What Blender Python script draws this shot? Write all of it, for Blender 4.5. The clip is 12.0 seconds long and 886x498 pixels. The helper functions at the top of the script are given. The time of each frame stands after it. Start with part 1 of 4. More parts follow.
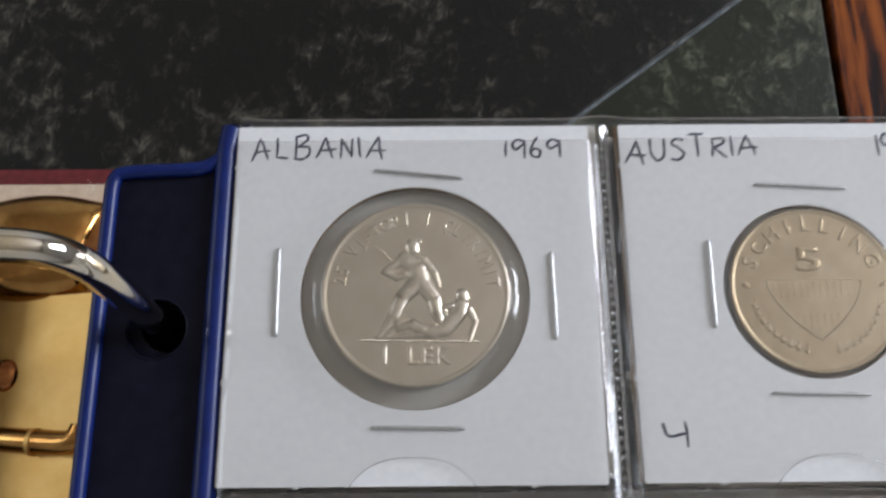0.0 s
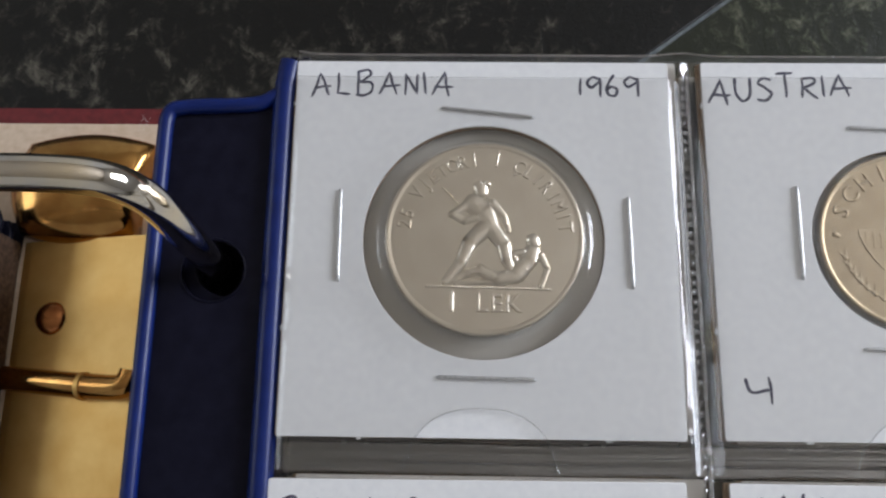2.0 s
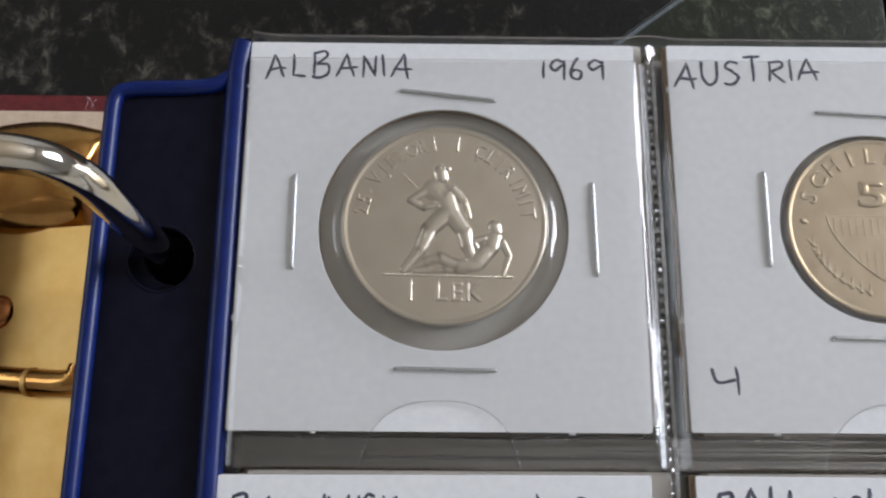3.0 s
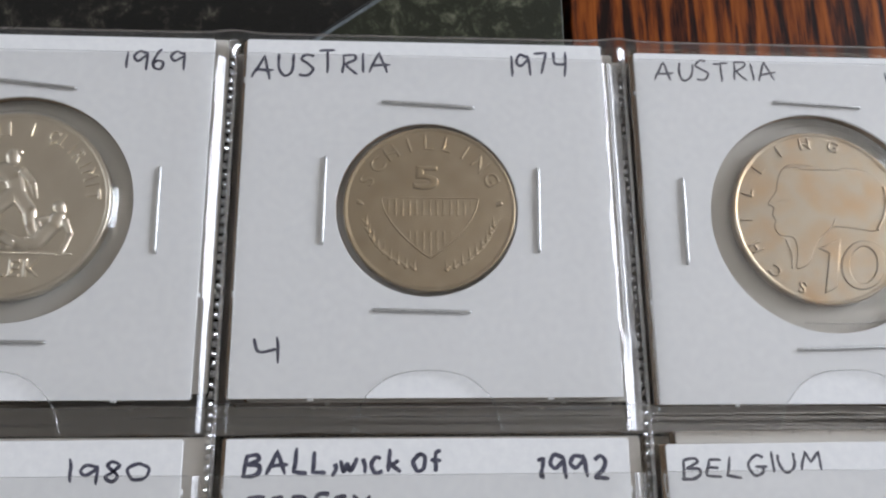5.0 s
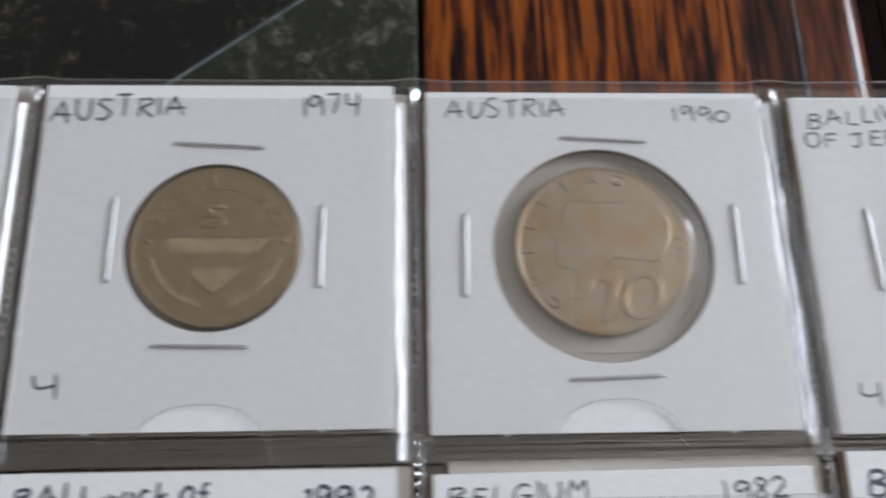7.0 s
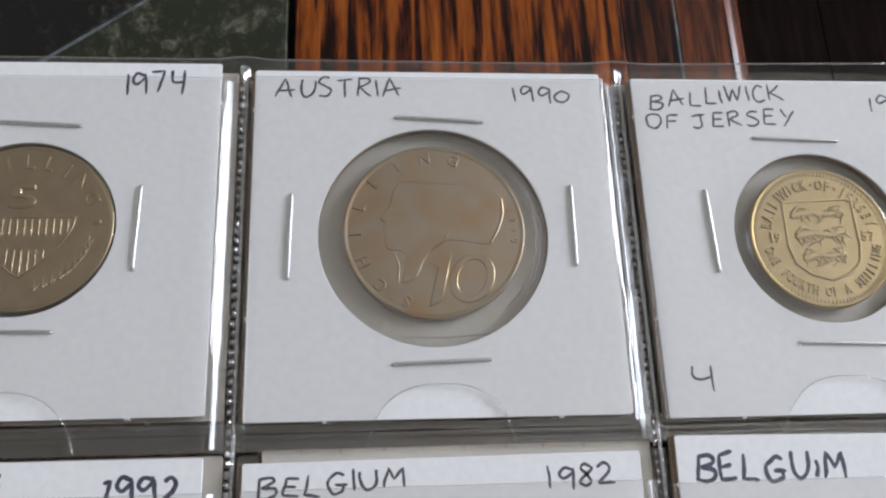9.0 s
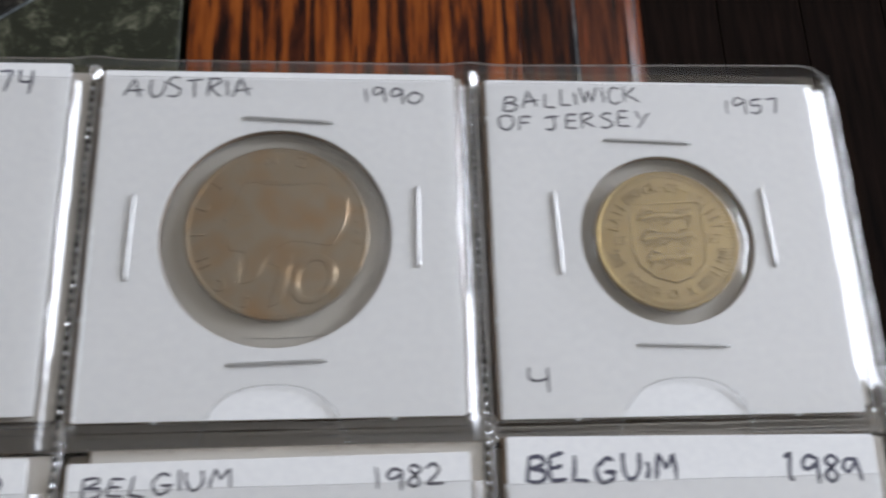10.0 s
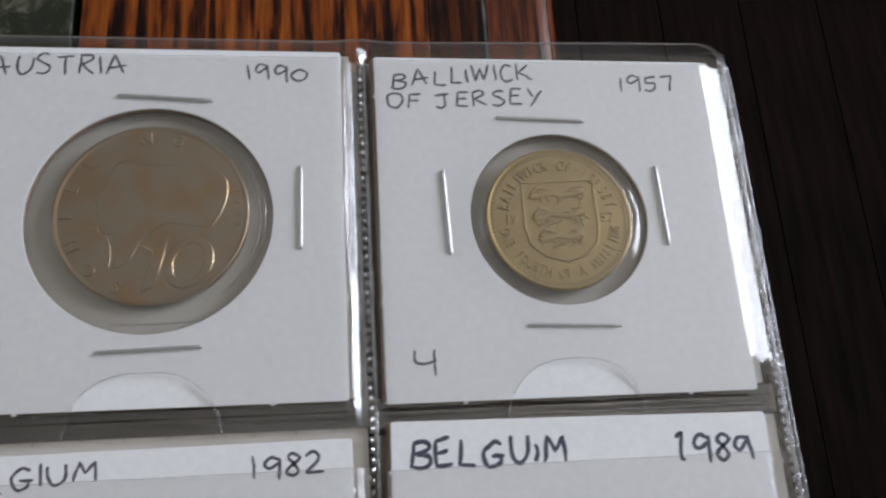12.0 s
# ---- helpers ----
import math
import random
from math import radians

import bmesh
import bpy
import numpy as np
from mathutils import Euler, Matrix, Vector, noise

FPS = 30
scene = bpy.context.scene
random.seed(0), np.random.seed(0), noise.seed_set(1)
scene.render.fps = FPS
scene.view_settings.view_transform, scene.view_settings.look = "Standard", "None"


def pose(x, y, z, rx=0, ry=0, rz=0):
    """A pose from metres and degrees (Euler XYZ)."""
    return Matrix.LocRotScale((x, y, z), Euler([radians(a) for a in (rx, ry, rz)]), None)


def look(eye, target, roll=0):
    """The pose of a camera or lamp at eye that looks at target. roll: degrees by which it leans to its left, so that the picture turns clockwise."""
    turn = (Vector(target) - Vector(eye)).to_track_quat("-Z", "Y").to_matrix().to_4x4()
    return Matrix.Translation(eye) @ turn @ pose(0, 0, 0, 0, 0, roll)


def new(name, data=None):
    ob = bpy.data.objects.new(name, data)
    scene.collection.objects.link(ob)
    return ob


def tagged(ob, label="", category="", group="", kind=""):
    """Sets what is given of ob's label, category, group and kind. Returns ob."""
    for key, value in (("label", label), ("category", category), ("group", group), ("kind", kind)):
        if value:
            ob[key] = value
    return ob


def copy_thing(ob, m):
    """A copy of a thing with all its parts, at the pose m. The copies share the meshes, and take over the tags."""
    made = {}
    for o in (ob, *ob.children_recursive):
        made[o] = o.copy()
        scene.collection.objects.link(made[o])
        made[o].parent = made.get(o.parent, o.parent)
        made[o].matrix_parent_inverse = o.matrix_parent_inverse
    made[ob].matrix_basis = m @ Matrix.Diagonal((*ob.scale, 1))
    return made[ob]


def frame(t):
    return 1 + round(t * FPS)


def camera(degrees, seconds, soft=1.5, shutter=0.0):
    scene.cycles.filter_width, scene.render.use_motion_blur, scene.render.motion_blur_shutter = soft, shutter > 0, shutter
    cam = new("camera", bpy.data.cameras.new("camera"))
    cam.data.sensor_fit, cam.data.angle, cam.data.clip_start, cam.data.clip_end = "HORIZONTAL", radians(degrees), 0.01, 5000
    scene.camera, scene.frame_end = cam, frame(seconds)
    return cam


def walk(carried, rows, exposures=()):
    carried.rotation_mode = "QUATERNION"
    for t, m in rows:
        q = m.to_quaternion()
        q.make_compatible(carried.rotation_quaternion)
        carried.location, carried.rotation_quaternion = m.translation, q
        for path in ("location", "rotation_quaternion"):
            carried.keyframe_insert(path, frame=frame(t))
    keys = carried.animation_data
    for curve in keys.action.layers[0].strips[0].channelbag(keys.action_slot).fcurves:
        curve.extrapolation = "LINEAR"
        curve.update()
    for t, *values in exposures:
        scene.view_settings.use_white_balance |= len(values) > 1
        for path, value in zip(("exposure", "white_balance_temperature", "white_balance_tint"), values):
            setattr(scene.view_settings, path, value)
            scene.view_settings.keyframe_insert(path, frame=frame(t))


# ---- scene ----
cam = camera(54.2, 12.0, soft=2.2, shutter=0.5)
PATH = [
    (0, (-2.689, -5.473, 11.554), (-2.671, -4.879, 9.645), 1.3),
    (0.5, (-3.19, -5.148, 11.091), (-3.204, -4.654, 9.153), -2.0),
    (1, (-3.455, -5.812, 10.856), (-3.444, -5.292, 8.925), 1.7),
    (1.5, (-3.257, -5.41, 10.967), (-3.36, -4.906, 9.034), -10.6),
    (2, (-3.283, -5.509, 10.906), (-3.321, -5.005, 8.97), -3.6),
    (2.5, (-3.2, -5.443, 10.344), (-3.193, -4.921, 8.413), 1.2),
    (2.7, (-3.196, -5.463, 10.39), (-3.176, -4.965, 8.453), 2.7),
    (4.3, (0.262, -6.269, 10.805), (0.242, -5.678, 8.894), -1.0),
    (4.5, (1.109, -6.182, 10.844), (1.168, -5.625, 8.924), 6.8),
    (5, (2.014, -6.284, 11.158), (2.139, -5.733, 9.24), 12.7),
    (5.5, (2.023, -6.298, 11.219), (2.155, -5.728, 9.307), 12.6),
    (6, (2.035, -6.265, 11.282), (2.158, -5.686, 9.372), 11.5),
    (6.5, (2.535, -6.252, 11.317), (2.658, -5.675, 9.406), 11.8),
    (7, (5.127, -6.321, 11.675), (5.231, -5.709, 9.774), 8.9),
    (7.5, (7.017, -6.519, 11.395), (7.172, -5.916, 9.494), 13.0),
    (7.7, (7.106, -6.412, 11.433), (7.273, -5.816, 9.531), 13.9),
    (9.3, (7.129, -6.708, 11.237), (7.313, -6.061, 9.354), 14.7),
    (9.5, (7.252, -6.66, 11.328), (7.441, -6.023, 9.442), 15.2),
    (10, (9.244, -6.636, 11.511), (9.432, -6.012, 9.62), 15.7),
    (10.5, (10.82, -6.838, 11.227), (11.051, -6.175, 9.354), 17.7),
    (11, (11.109, -6.854, 11.221), (11.394, -6.204, 9.352), 21.7),
    (11.5, (10.99, -6.786, 11.346), (11.261, -6.156, 9.467), 21.2),
    (12, (10.239, -6.875, 11.151), (10.529, -6.246, 9.275), 22.5),
]
LIGHT = [(0, -0.07), (2.7, -0.11), (4.3, -0.01), (6.5, 0.0), (7.0, -0.1), (7.7, -0.1), (9.3, -0.02), (10.0, -0.02), (10.5, -0.28), (11.0, -0.33), (12.0, -0.29)]
walk(cam, [(t, look(Vector(eye) / 100, Vector(target) / 100, roll)) for t, eye, target, roll in PATH], LIGHT)

# ---- light ----
world = bpy.data.worlds.new("world")
scene.world = world
world.use_nodes = True
sky = world.node_tree.nodes.new("ShaderNodeTexSky")
sky.sky_type, sky.sun_disc = "NISHITA", False
sky.sun_elevation, sky.sun_rotation = radians(28), radians(70)
world.node_tree.links.new(sky.outputs[0], world.node_tree.nodes["Background"].inputs[0])
world.node_tree.nodes["Background"].inputs[1].default_value = 0.08
WIN_Y, WIN_Z, WIN_W, WIN_H, EAST = 0.5, 0.76, 1.0, 0.95, 1.55
lamp = bpy.data.lights.new("window_daylight", "AREA")
lamp.shape, lamp.size, lamp.size_y, lamp.energy, lamp.color = "RECTANGLE", WIN_W - 0.1, WIN_H - 0.1, 47, (0.806, 0.868, 1.0)
new("window_daylight", lamp).matrix_world = look((EAST + 0.03, WIN_Y, WIN_Z), (0, WIN_Y, WIN_Z))
WEST, W2_Y, W2_Z, W2_W, W2_H = -1.9, 0.35, 0.95, 0.9, 0.9
lamp = bpy.data.lights.new("west_daylight", "AREA")
lamp.shape, lamp.size, lamp.size_y, lamp.energy, lamp.color = "RECTANGLE", W2_W - 0.1, W2_H - 0.1, 6.5, (0.88, 0.93, 1.0)
new("west_daylight", lamp).matrix_world = look((WEST - 0.04, W2_Y, W2_Z), (0, W2_Y, W2_Z))


# ---- materials ----
def material(name, color, rough=0.5, metal=0.0, spec=0.5, coat=0.0):
    m = bpy.data.materials.new(name)
    m.use_nodes = True
    p = m.node_tree.nodes["Principled BSDF"]
    p.inputs["Base Color"].default_value = (*color, 1)
    p.inputs["Roughness"].default_value = rough
    p.inputs["Metallic"].default_value = metal
    p.inputs["Specular IOR Level"].default_value = spec
    p.inputs["Coat Weight"].default_value = coat
    return m, m.node_tree, p


def noise_node(tree, scale, detail=4, stretch=(1, 1, 1), rough=0.55):
    n = tree.nodes
    co, mp, tex = n.new("ShaderNodeTexCoord"), n.new("ShaderNodeMapping"), n.new("ShaderNodeTexNoise")
    mp.inputs["Scale"].default_value = stretch
    tex.inputs["Scale"].default_value, tex.inputs["Detail"].default_value, tex.inputs["Roughness"].default_value = scale, detail, rough
    tree.links.new(co.outputs["Object"], mp.inputs[0])
    tree.links.new(mp.outputs[0], tex.inputs["Vector"])
    return tex


def ramp(tree, src, stops):
    r = tree.nodes.new("ShaderNodeValToRGB")
    e = r.color_ramp.elements
    while len(e) < len(stops):
        e.new(0.5)
    for k, (pos, c) in enumerate(stops):
        e[k].position, e[k].color = pos, (*c, 1)
    tree.links.new(src, r.inputs[0])
    return r


def bump(tree, p, src, strength, dist):
    b = tree.nodes.new("ShaderNodeBump")
    b.inputs["Strength"].default_value, b.inputs["Distance"].default_value = strength, dist
    tree.links.new(src, b.inputs["Height"])
    tree.links.new(b.outputs[0], p.inputs["Normal"])


def noisy(name, stops, scale, rough, metal=0.0, spec=0.5, bump_s=0.2, bump_d=0.0001, stretch=(1, 1, 1), detail=5, coat=0.0):
    m, t, p = material(name, stops[0][1], rough, metal, spec, coat)
    n = noise_node(t, scale, detail, stretch)
    r = ramp(t, n.outputs[0], stops)
    t.links.new(r.outputs[0], p.inputs["Base Color"])
    if bump_s:
        bump(t, p, n.outputs[0], bump_s, bump_d)
    return m


def film_material(name, gloss, wave_scale, wave, tint=(0.97, 0.97, 0.96), rough=0.06, base=0.03):
    m = bpy.data.materials.new(name)
    m.use_nodes = True
    t = m.node_tree
    t.nodes.clear()
    out, mix = t.nodes.new("ShaderNodeOutputMaterial"), t.nodes.new("ShaderNodeMixShader")
    clear, shine = t.nodes.new("ShaderNodeBsdfTransparent"), t.nodes.new("ShaderNodeBsdfGlossy")
    clear.inputs[0].default_value = (*tint, 1)
    shine.inputs["Roughness"].default_value = rough
    face = t.nodes.new("ShaderNodeLayerWeight")
    face.inputs[0].default_value = 0.5
    curve, scale = t.nodes.new("ShaderNodeMath"), t.nodes.new("ShaderNodeMath")
    curve.operation, scale.operation = "POWER", "MULTIPLY_ADD"
    curve.inputs[1].default_value = 4.0
    scale.inputs[1].default_value, scale.inputs[2].default_value = gloss, base
    t.links.new(face.outputs["Facing"], curve.inputs[0])
    n = noise_node(t, wave_scale, 3)
    b = t.nodes.new("ShaderNodeBump")
    b.inputs["Strength"].default_value, b.inputs["Distance"].default_value = wave, 0.0004
    t.links.new(n.outputs[0], b.inputs["Height"])
    t.links.new(b.outputs[0], shine.inputs["Normal"])
    t.links.new(curve.outputs[0], scale.inputs[0])
    t.links.new(scale.outputs[0], mix.inputs[0])
    t.links.new(clear.outputs[0], mix.inputs[1])
    t.links.new(shine.outputs[0], mix.inputs[2])
    t.links.new(mix.outputs[0], out.inputs[0])
    return m


CARD = noisy("white_card", [(0.3, (0.74, 0.74, 0.74)), (0.7, (0.8, 0.8, 0.79))], 900, 0.75, bump_s=0.25, bump_d=0.00004)
KRAFT = noisy("card_core", [(0.3, (0.2, 0.135, 0.085)), (0.7, (0.34, 0.25, 0.17))], 1500, 0.9)
INK = noisy("ink", [(0.35, (0.03, 0.03, 0.05)), (0.7, (0.1, 0.1, 0.14))], 1800, 0.5, bump_s=0)
PENCIL = noisy("faint_pen", [(0.35, (0.045, 0.043, 0.056)), (0.7, (0.13, 0.125, 0.15))], 1800, 0.5, bump_s=0)
STEEL = noisy("staple_wire", [(0.3, (0.5, 0.5, 0.5)), (0.7, (0.68, 0.68, 0.67))], 2500, 0.45, 1.0, bump_s=0.1, bump_d=0.00002)
FILM = film_material("clear_vinyl", 1.0, 110, 0.3, (0.972, 0.972, 0.97), 0.05, 0.06)
MYLAR = film_material("clear_mylar", 1.0, 160, 0.5, (0.985, 0.98, 0.965), 0.08, 0.09)
BACKFILM = film_material("clear_back_sheet", 0.7, 90, 0.6, (0.98, 0.97, 0.95), 0.14, 0.03)
WELD = film_material("welded_vinyl", 0.6, 600, 1.0, (0.9, 0.9, 0.9), 0.22, 0.3)
WELDFILM = film_material("creased_vinyl", 0.9, 240, 0.6, (0.93, 0.895, 0.86), 0.2, 0.27)
# the pocket film again, gloss raised and blurred for a silvery sheen
SHEEN = film_material("sheen_vinyl", 0.8, 200, 0.5, (0.95, 0.95, 0.94), 0.36, 0.24)
# gloss raised far above the other films, for white glints on the seams
GLINT = film_material("glint_vinyl", 0.5, 500, 0.08, (0.88, 0.88, 0.88), 0.16, 0.42)
BLUE = noisy("blue_pvc", [(0.3, (0.0015, 0.01, 0.085)), (0.7, (0.003, 0.016, 0.125))], 300, 0.34, spec=0.32, bump_s=0.15, bump_d=0.00008)
NAVY = noisy("navy_pvc_panel", [(0.3, (0.004, 0.004, 0.011)), (0.7, (0.008, 0.008, 0.018))], 500, 0.42, spec=0.12, bump_s=0.2, bump_d=0.00006)
GOLD = noisy("gold_plated_metal", [(0.3, (0.81, 0.5, 0.16)), (0.7, (0.92, 0.63, 0.24))], 160, 0.5, 1.0, bump_s=0.08, bump_d=0.0001)
RING = noisy("worn_ring_metal", [(0.35, (0.66, 0.62, 0.56)), (0.7, (0.84, 0.72, 0.52))], 220, 0.09, 1.0, bump_s=0.08, bump_d=0.00006)
MAROON = noisy("maroon_leatherette", [(0.3, (0.09, 0.008, 0.01)), (0.7, (0.15, 0.016, 0.018))], 700, 0.5, bump_s=0.6, bump_d=0.0002)
LINING = noisy("cream_lining", [(0.3, (0.55, 0.42, 0.3)), (0.7, (0.66, 0.53, 0.4))], 600, 0.85)
FABRIC = noisy("brown_binding", [(0.35, (0.05, 0.028, 0.018)), (0.7, (0.15, 0.09, 0.055))], 900, 0.85, bump_s=0.5, bump_d=0.0003)
GILT = noisy("dark_gilt_metal", [(0.3, (0.36, 0.16, 0.045)), (0.7, (0.62, 0.35, 0.11))], 160, 0.16, 1.0, bump_s=0.1, bump_d=0.0002)
COPPER = noisy("dark_copper", [(0.3, (0.2, 0.06, 0.02)), (0.7, (0.42, 0.17, 0.06))], 400, 0.25, 1.0, bump_s=0.1, bump_d=0.0001)
SILVER = noisy("silvery_nickel", [(0.3, (0.8, 0.72, 0.6)), (0.7, (0.9, 0.83, 0.71))], 260, 0.29, 1.0, bump_s=0.06, bump_d=0.00003)
NICKEL = noisy("worn_cupronickel", [(0.3, (0.42, 0.325, 0.205)), (0.7, (0.5, 0.4, 0.265))], 350, 0.4, 1.0, bump_s=0.12, bump_d=0.00003)
# toned patches, warmed further to stand in for a brown reflection
TONED = noisy("toned_and_reflection_tint", [(0.34, (0.47, 0.3, 0.15)), (0.5, (0.45, 0.38, 0.285)), (0.66, (0.45, 0.31, 0.175))], 95, 0.36, 1.0, bump_s=0.06, bump_d=0.00003)
BRASS = noisy("nickel_brass", [(0.3, (0.36, 0.26, 0.11)), (0.7, (0.43, 0.325, 0.145))], 400, 0.44, 1.0, bump_s=0.12, bump_d=0.00003)
DARKWOOD = noisy("dark_floorboard", [(0.35, (0.003, 0.002, 0.0014)), (0.7, (0.012, 0.0065, 0.0045))], 14, 0.75, spec=0.04, stretch=(6, 0.5, 1), bump_s=0.1)
TAN = noisy("tan_ceiling", [(0.3, (0.56, 0.5, 0.42)), (0.7, (0.62, 0.55, 0.47))], 30, 0.8, bump_s=0.1)
PAINT = noisy("wall_paint", [(0.3, (0.66, 0.65, 0.63)), (0.7, (0.7, 0.69, 0.67))], 30, 0.8, bump_s=0.1)
WHITE = noisy("white_gloss_paint", [(0.3, (0.76, 0.76, 0.75)), (0.7, (0.8, 0.8, 0.79))], 20, 0.35, bump_s=0.05)
GLASS = film_material("window_glass", 0.9, 2, 0.0, (0.97, 0.98, 0.98), 0.0, 0.04)


def stone_material(name, dark, mid, pale):
    m, t, p = material(name, dark, 0.42, spec=0.22)
    n = noise_node(t, 130, 8, rough=0.7)
    n.inputs["Distortion"].default_value = 0.7
    fine = noise_node(t, 420, 6, (1, 0.6, 1), 0.7)
    fine.inputs["Distortion"].default_value = 0.8
    patch = noise_node(t, 38, 3)
    add, more = t.nodes.new("ShaderNodeMath"), t.nodes.new("ShaderNodeMath")
    for a_, f_ in ((add, 0.75), (more, 0.45)):
        a_.operation = "MULTIPLY_ADD"
        a_.inputs[1].default_value = f_
    t.links.new(fine.outputs[0], add.inputs[0])
    t.links.new(n.outputs[0], add.inputs[2])
    t.links.new(patch.outputs[0], more.inputs[0])
    t.links.new(add.outputs[0], more.inputs[2])
    r = ramp(t, more.outputs[0], [(0.6, dark), (0.71, dark), (0.8, mid), (0.95, pale)])
    sub = t.nodes.new("ShaderNodeMath")
    sub.operation = "SUBTRACT"
    sub.inputs[1].default_value = 0.4
    t.links.new(more.outputs[0], sub.inputs[0])
    t.links.new(sub.outputs[0], r.inputs[0])
    t.links.new(r.outputs[0], p.inputs["Base Color"])
    bump(t, p, add.outputs[0], 0.5, 0.0004)
    return m


SLATE = stone_material("dark_slate", (0.0095, 0.009, 0.0078), (0.024, 0.022, 0.0175), (0.1, 0.092, 0.072))
GREEN = stone_material("green_slate", (0.021, 0.023, 0.014), (0.048, 0.051, 0.032), (0.15, 0.15, 0.105))
JOINT = noisy("pale_joint", [(0.35, (0.05, 0.06, 0.065)), (0.7, (0.2, 0.23, 0.24))], 300, 0.5)
GROUT = noisy("dark_joint", [(0.35, (0.004, 0.004, 0.004)), (0.7, (0.012, 0.011, 0.01))], 300, 0.6)


def oak_material(name, stops, rough=0.42, spec=0.15):
    m, t, p = material(name, stops[0][1], rough, spec=spec)
    wide = noise_node(t, 1, 3, (460, 26, 20), 0.5)
    wide.inputs["Distortion"].default_value = 0.5
    fine = noise_node(t, 1, 5, (1000, 110, 60), 0.65)
    add = t.nodes.new("ShaderNodeMath")
    add.operation = "MULTIPLY_ADD"
    add.inputs[1].default_value = 0.4
    t.links.new(fine.outputs[0], add.inputs[0])
    t.links.new(wide.outputs[0], add.inputs[2])
    r = ramp(t, add.outputs[0], stops)
    t.links.new(r.outputs[0], p.inputs["Base Color"])
    bump(t, p, add.outputs[0], 0.25, 0.0003)
    return m


OAK = oak_material("orange_oak", [(0.565, (0.008, 0.002, 0.001)), (0.65, (0.06, 0.013, 0.004)), (0.725, (0.175, 0.041, 0.006)), (0.9, (0.31, 0.085, 0.013))])
OAKDARK = oak_material("dark_oak_edging", [(0.5, (0.012, 0.004, 0.002)), (0.62, (0.05, 0.012, 0.005)), (0.74, (0.11, 0.028, 0.01)), (0.9, (0.17, 0.04, 0.012))], 0.2, 0.32)


STAINED = oak_material("stained_oak", [(0.6, (0.005, 0.0015, 0.001)), (0.7, (0.02, 0.005, 0.002)), (0.8, (0.06, 0.015, 0.004)), (0.95, (0.12, 0.035, 0.007))])


# ---- mesh helpers, in millimetres ----
def empty(name, x=0, y=0, z=0):
    ob = new(name)
    ob.empty_display_size = 0.01
    ob.matrix_world = Matrix.Translation((x / 1000, y / 1000, z / 1000))
    return ob


def link(name, mesh, mat, parent=None, label=""):
    ob = new(name, mesh)
    if mat and not mesh.materials:
        mesh.materials.append(mat)
    if parent:
        ob.parent = parent
    if label:
        ob["label"] = label
    return ob


def smooth_loop(pts, n=6, closed=True):
    """A smooth outline through a few corners."""
    out, m = [], len(pts)
    for k in range(m if closed else m - 1):
        a_, b_, c_, d_ = (Vector(pts[(k + o) % m] if closed else pts[min(max(k + o, 0), m - 1)]) for o in (-1, 0, 1, 2))
        for q in range(n):
            f = q / n
            v = 0.5 * (2 * b_ + (c_ - a_) * f + (2 * a_ - 5 * b_ + 4 * c_ - d_) * f * f + (3 * b_ - a_ - 3 * c_ + d_) * f ** 3)
            out.append((v.x, v.y))
    return out


def part(name, bm, mat, parent=None, label="", smooth=False):
    for v in bm.verts:
        v.co *= 0.001
    mesh = bpy.data.meshes.new(name)
    bm.to_mesh(mesh)
    bm.free()
    if smooth:
        mesh.shade_smooth()
    return link(name, mesh, mat, parent, label)


def box(x0, x1, y0, y1, z0, z1, bevel=0.0, seg=2, into=None):
    bm = into or bmesh.new()
    made = bmesh.ops.create_cube(bm, size=1)["verts"]
    for v in made:
        v.co = Vector((x0 + (v.co.x + 0.5) * (x1 - x0), y0 + (v.co.y + 0.5) * (y1 - y0), z0 + (v.co.z + 0.5) * (z1 - z0)))
    if bevel:
        es = {e for v in made for e in v.link_edges}
        bmesh.ops.bevel(bm, geom=list(es), offset=bevel, segments=seg, affect="EDGES", profile=0.6)
    return bm


def mesh_of(curve_data):
    ob = bpy.data.objects.new("tmp", curve_data)
    scene.collection.objects.link(ob)
    mesh = bpy.data.meshes.new_from_object(ob.evaluated_get(bpy.context.evaluated_depsgraph_get()))
    bpy.data.objects.remove(ob)
    bpy.data.curves.remove(curve_data)
    mesh.materials.clear()
    return mesh


def plate(name, loops, z0, z1, mat, parent=None, label="", bevel=0.0):
    """A flat plate with the outlines (the first outer, the rest holes), between the two heights."""
    c = bpy.data.curves.new(name, "CURVE")
    c.dimensions, c.fill_mode = "2D", "BOTH"
    c.extrude, c.bevel_depth, c.bevel_resolution, c.offset = max((z1 - z0) / 2000 - bevel / 1000, 0), bevel / 1000, 1, -bevel / 1000
    for loop in loops:
        s = c.splines.new("POLY")
        s.points.add(len(loop) - 1)
        s.use_cyclic_u = True
        for pnt, (x, y) in zip(s.points, loop):
            pnt.co = (x / 1000, y / 1000, 0, 1)
    mesh = mesh_of(c)
    mesh.transform(Matrix.Translation((0, 0, (z0 + z1) / 2000)))
    return link(name, mesh, mat, parent, label)


def circle(x, y, r, n=72):
    return [(x + r * math.cos(2 * math.pi * k / n), y + r * math.sin(2 * math.pi * k / n)) for k in range(n)]


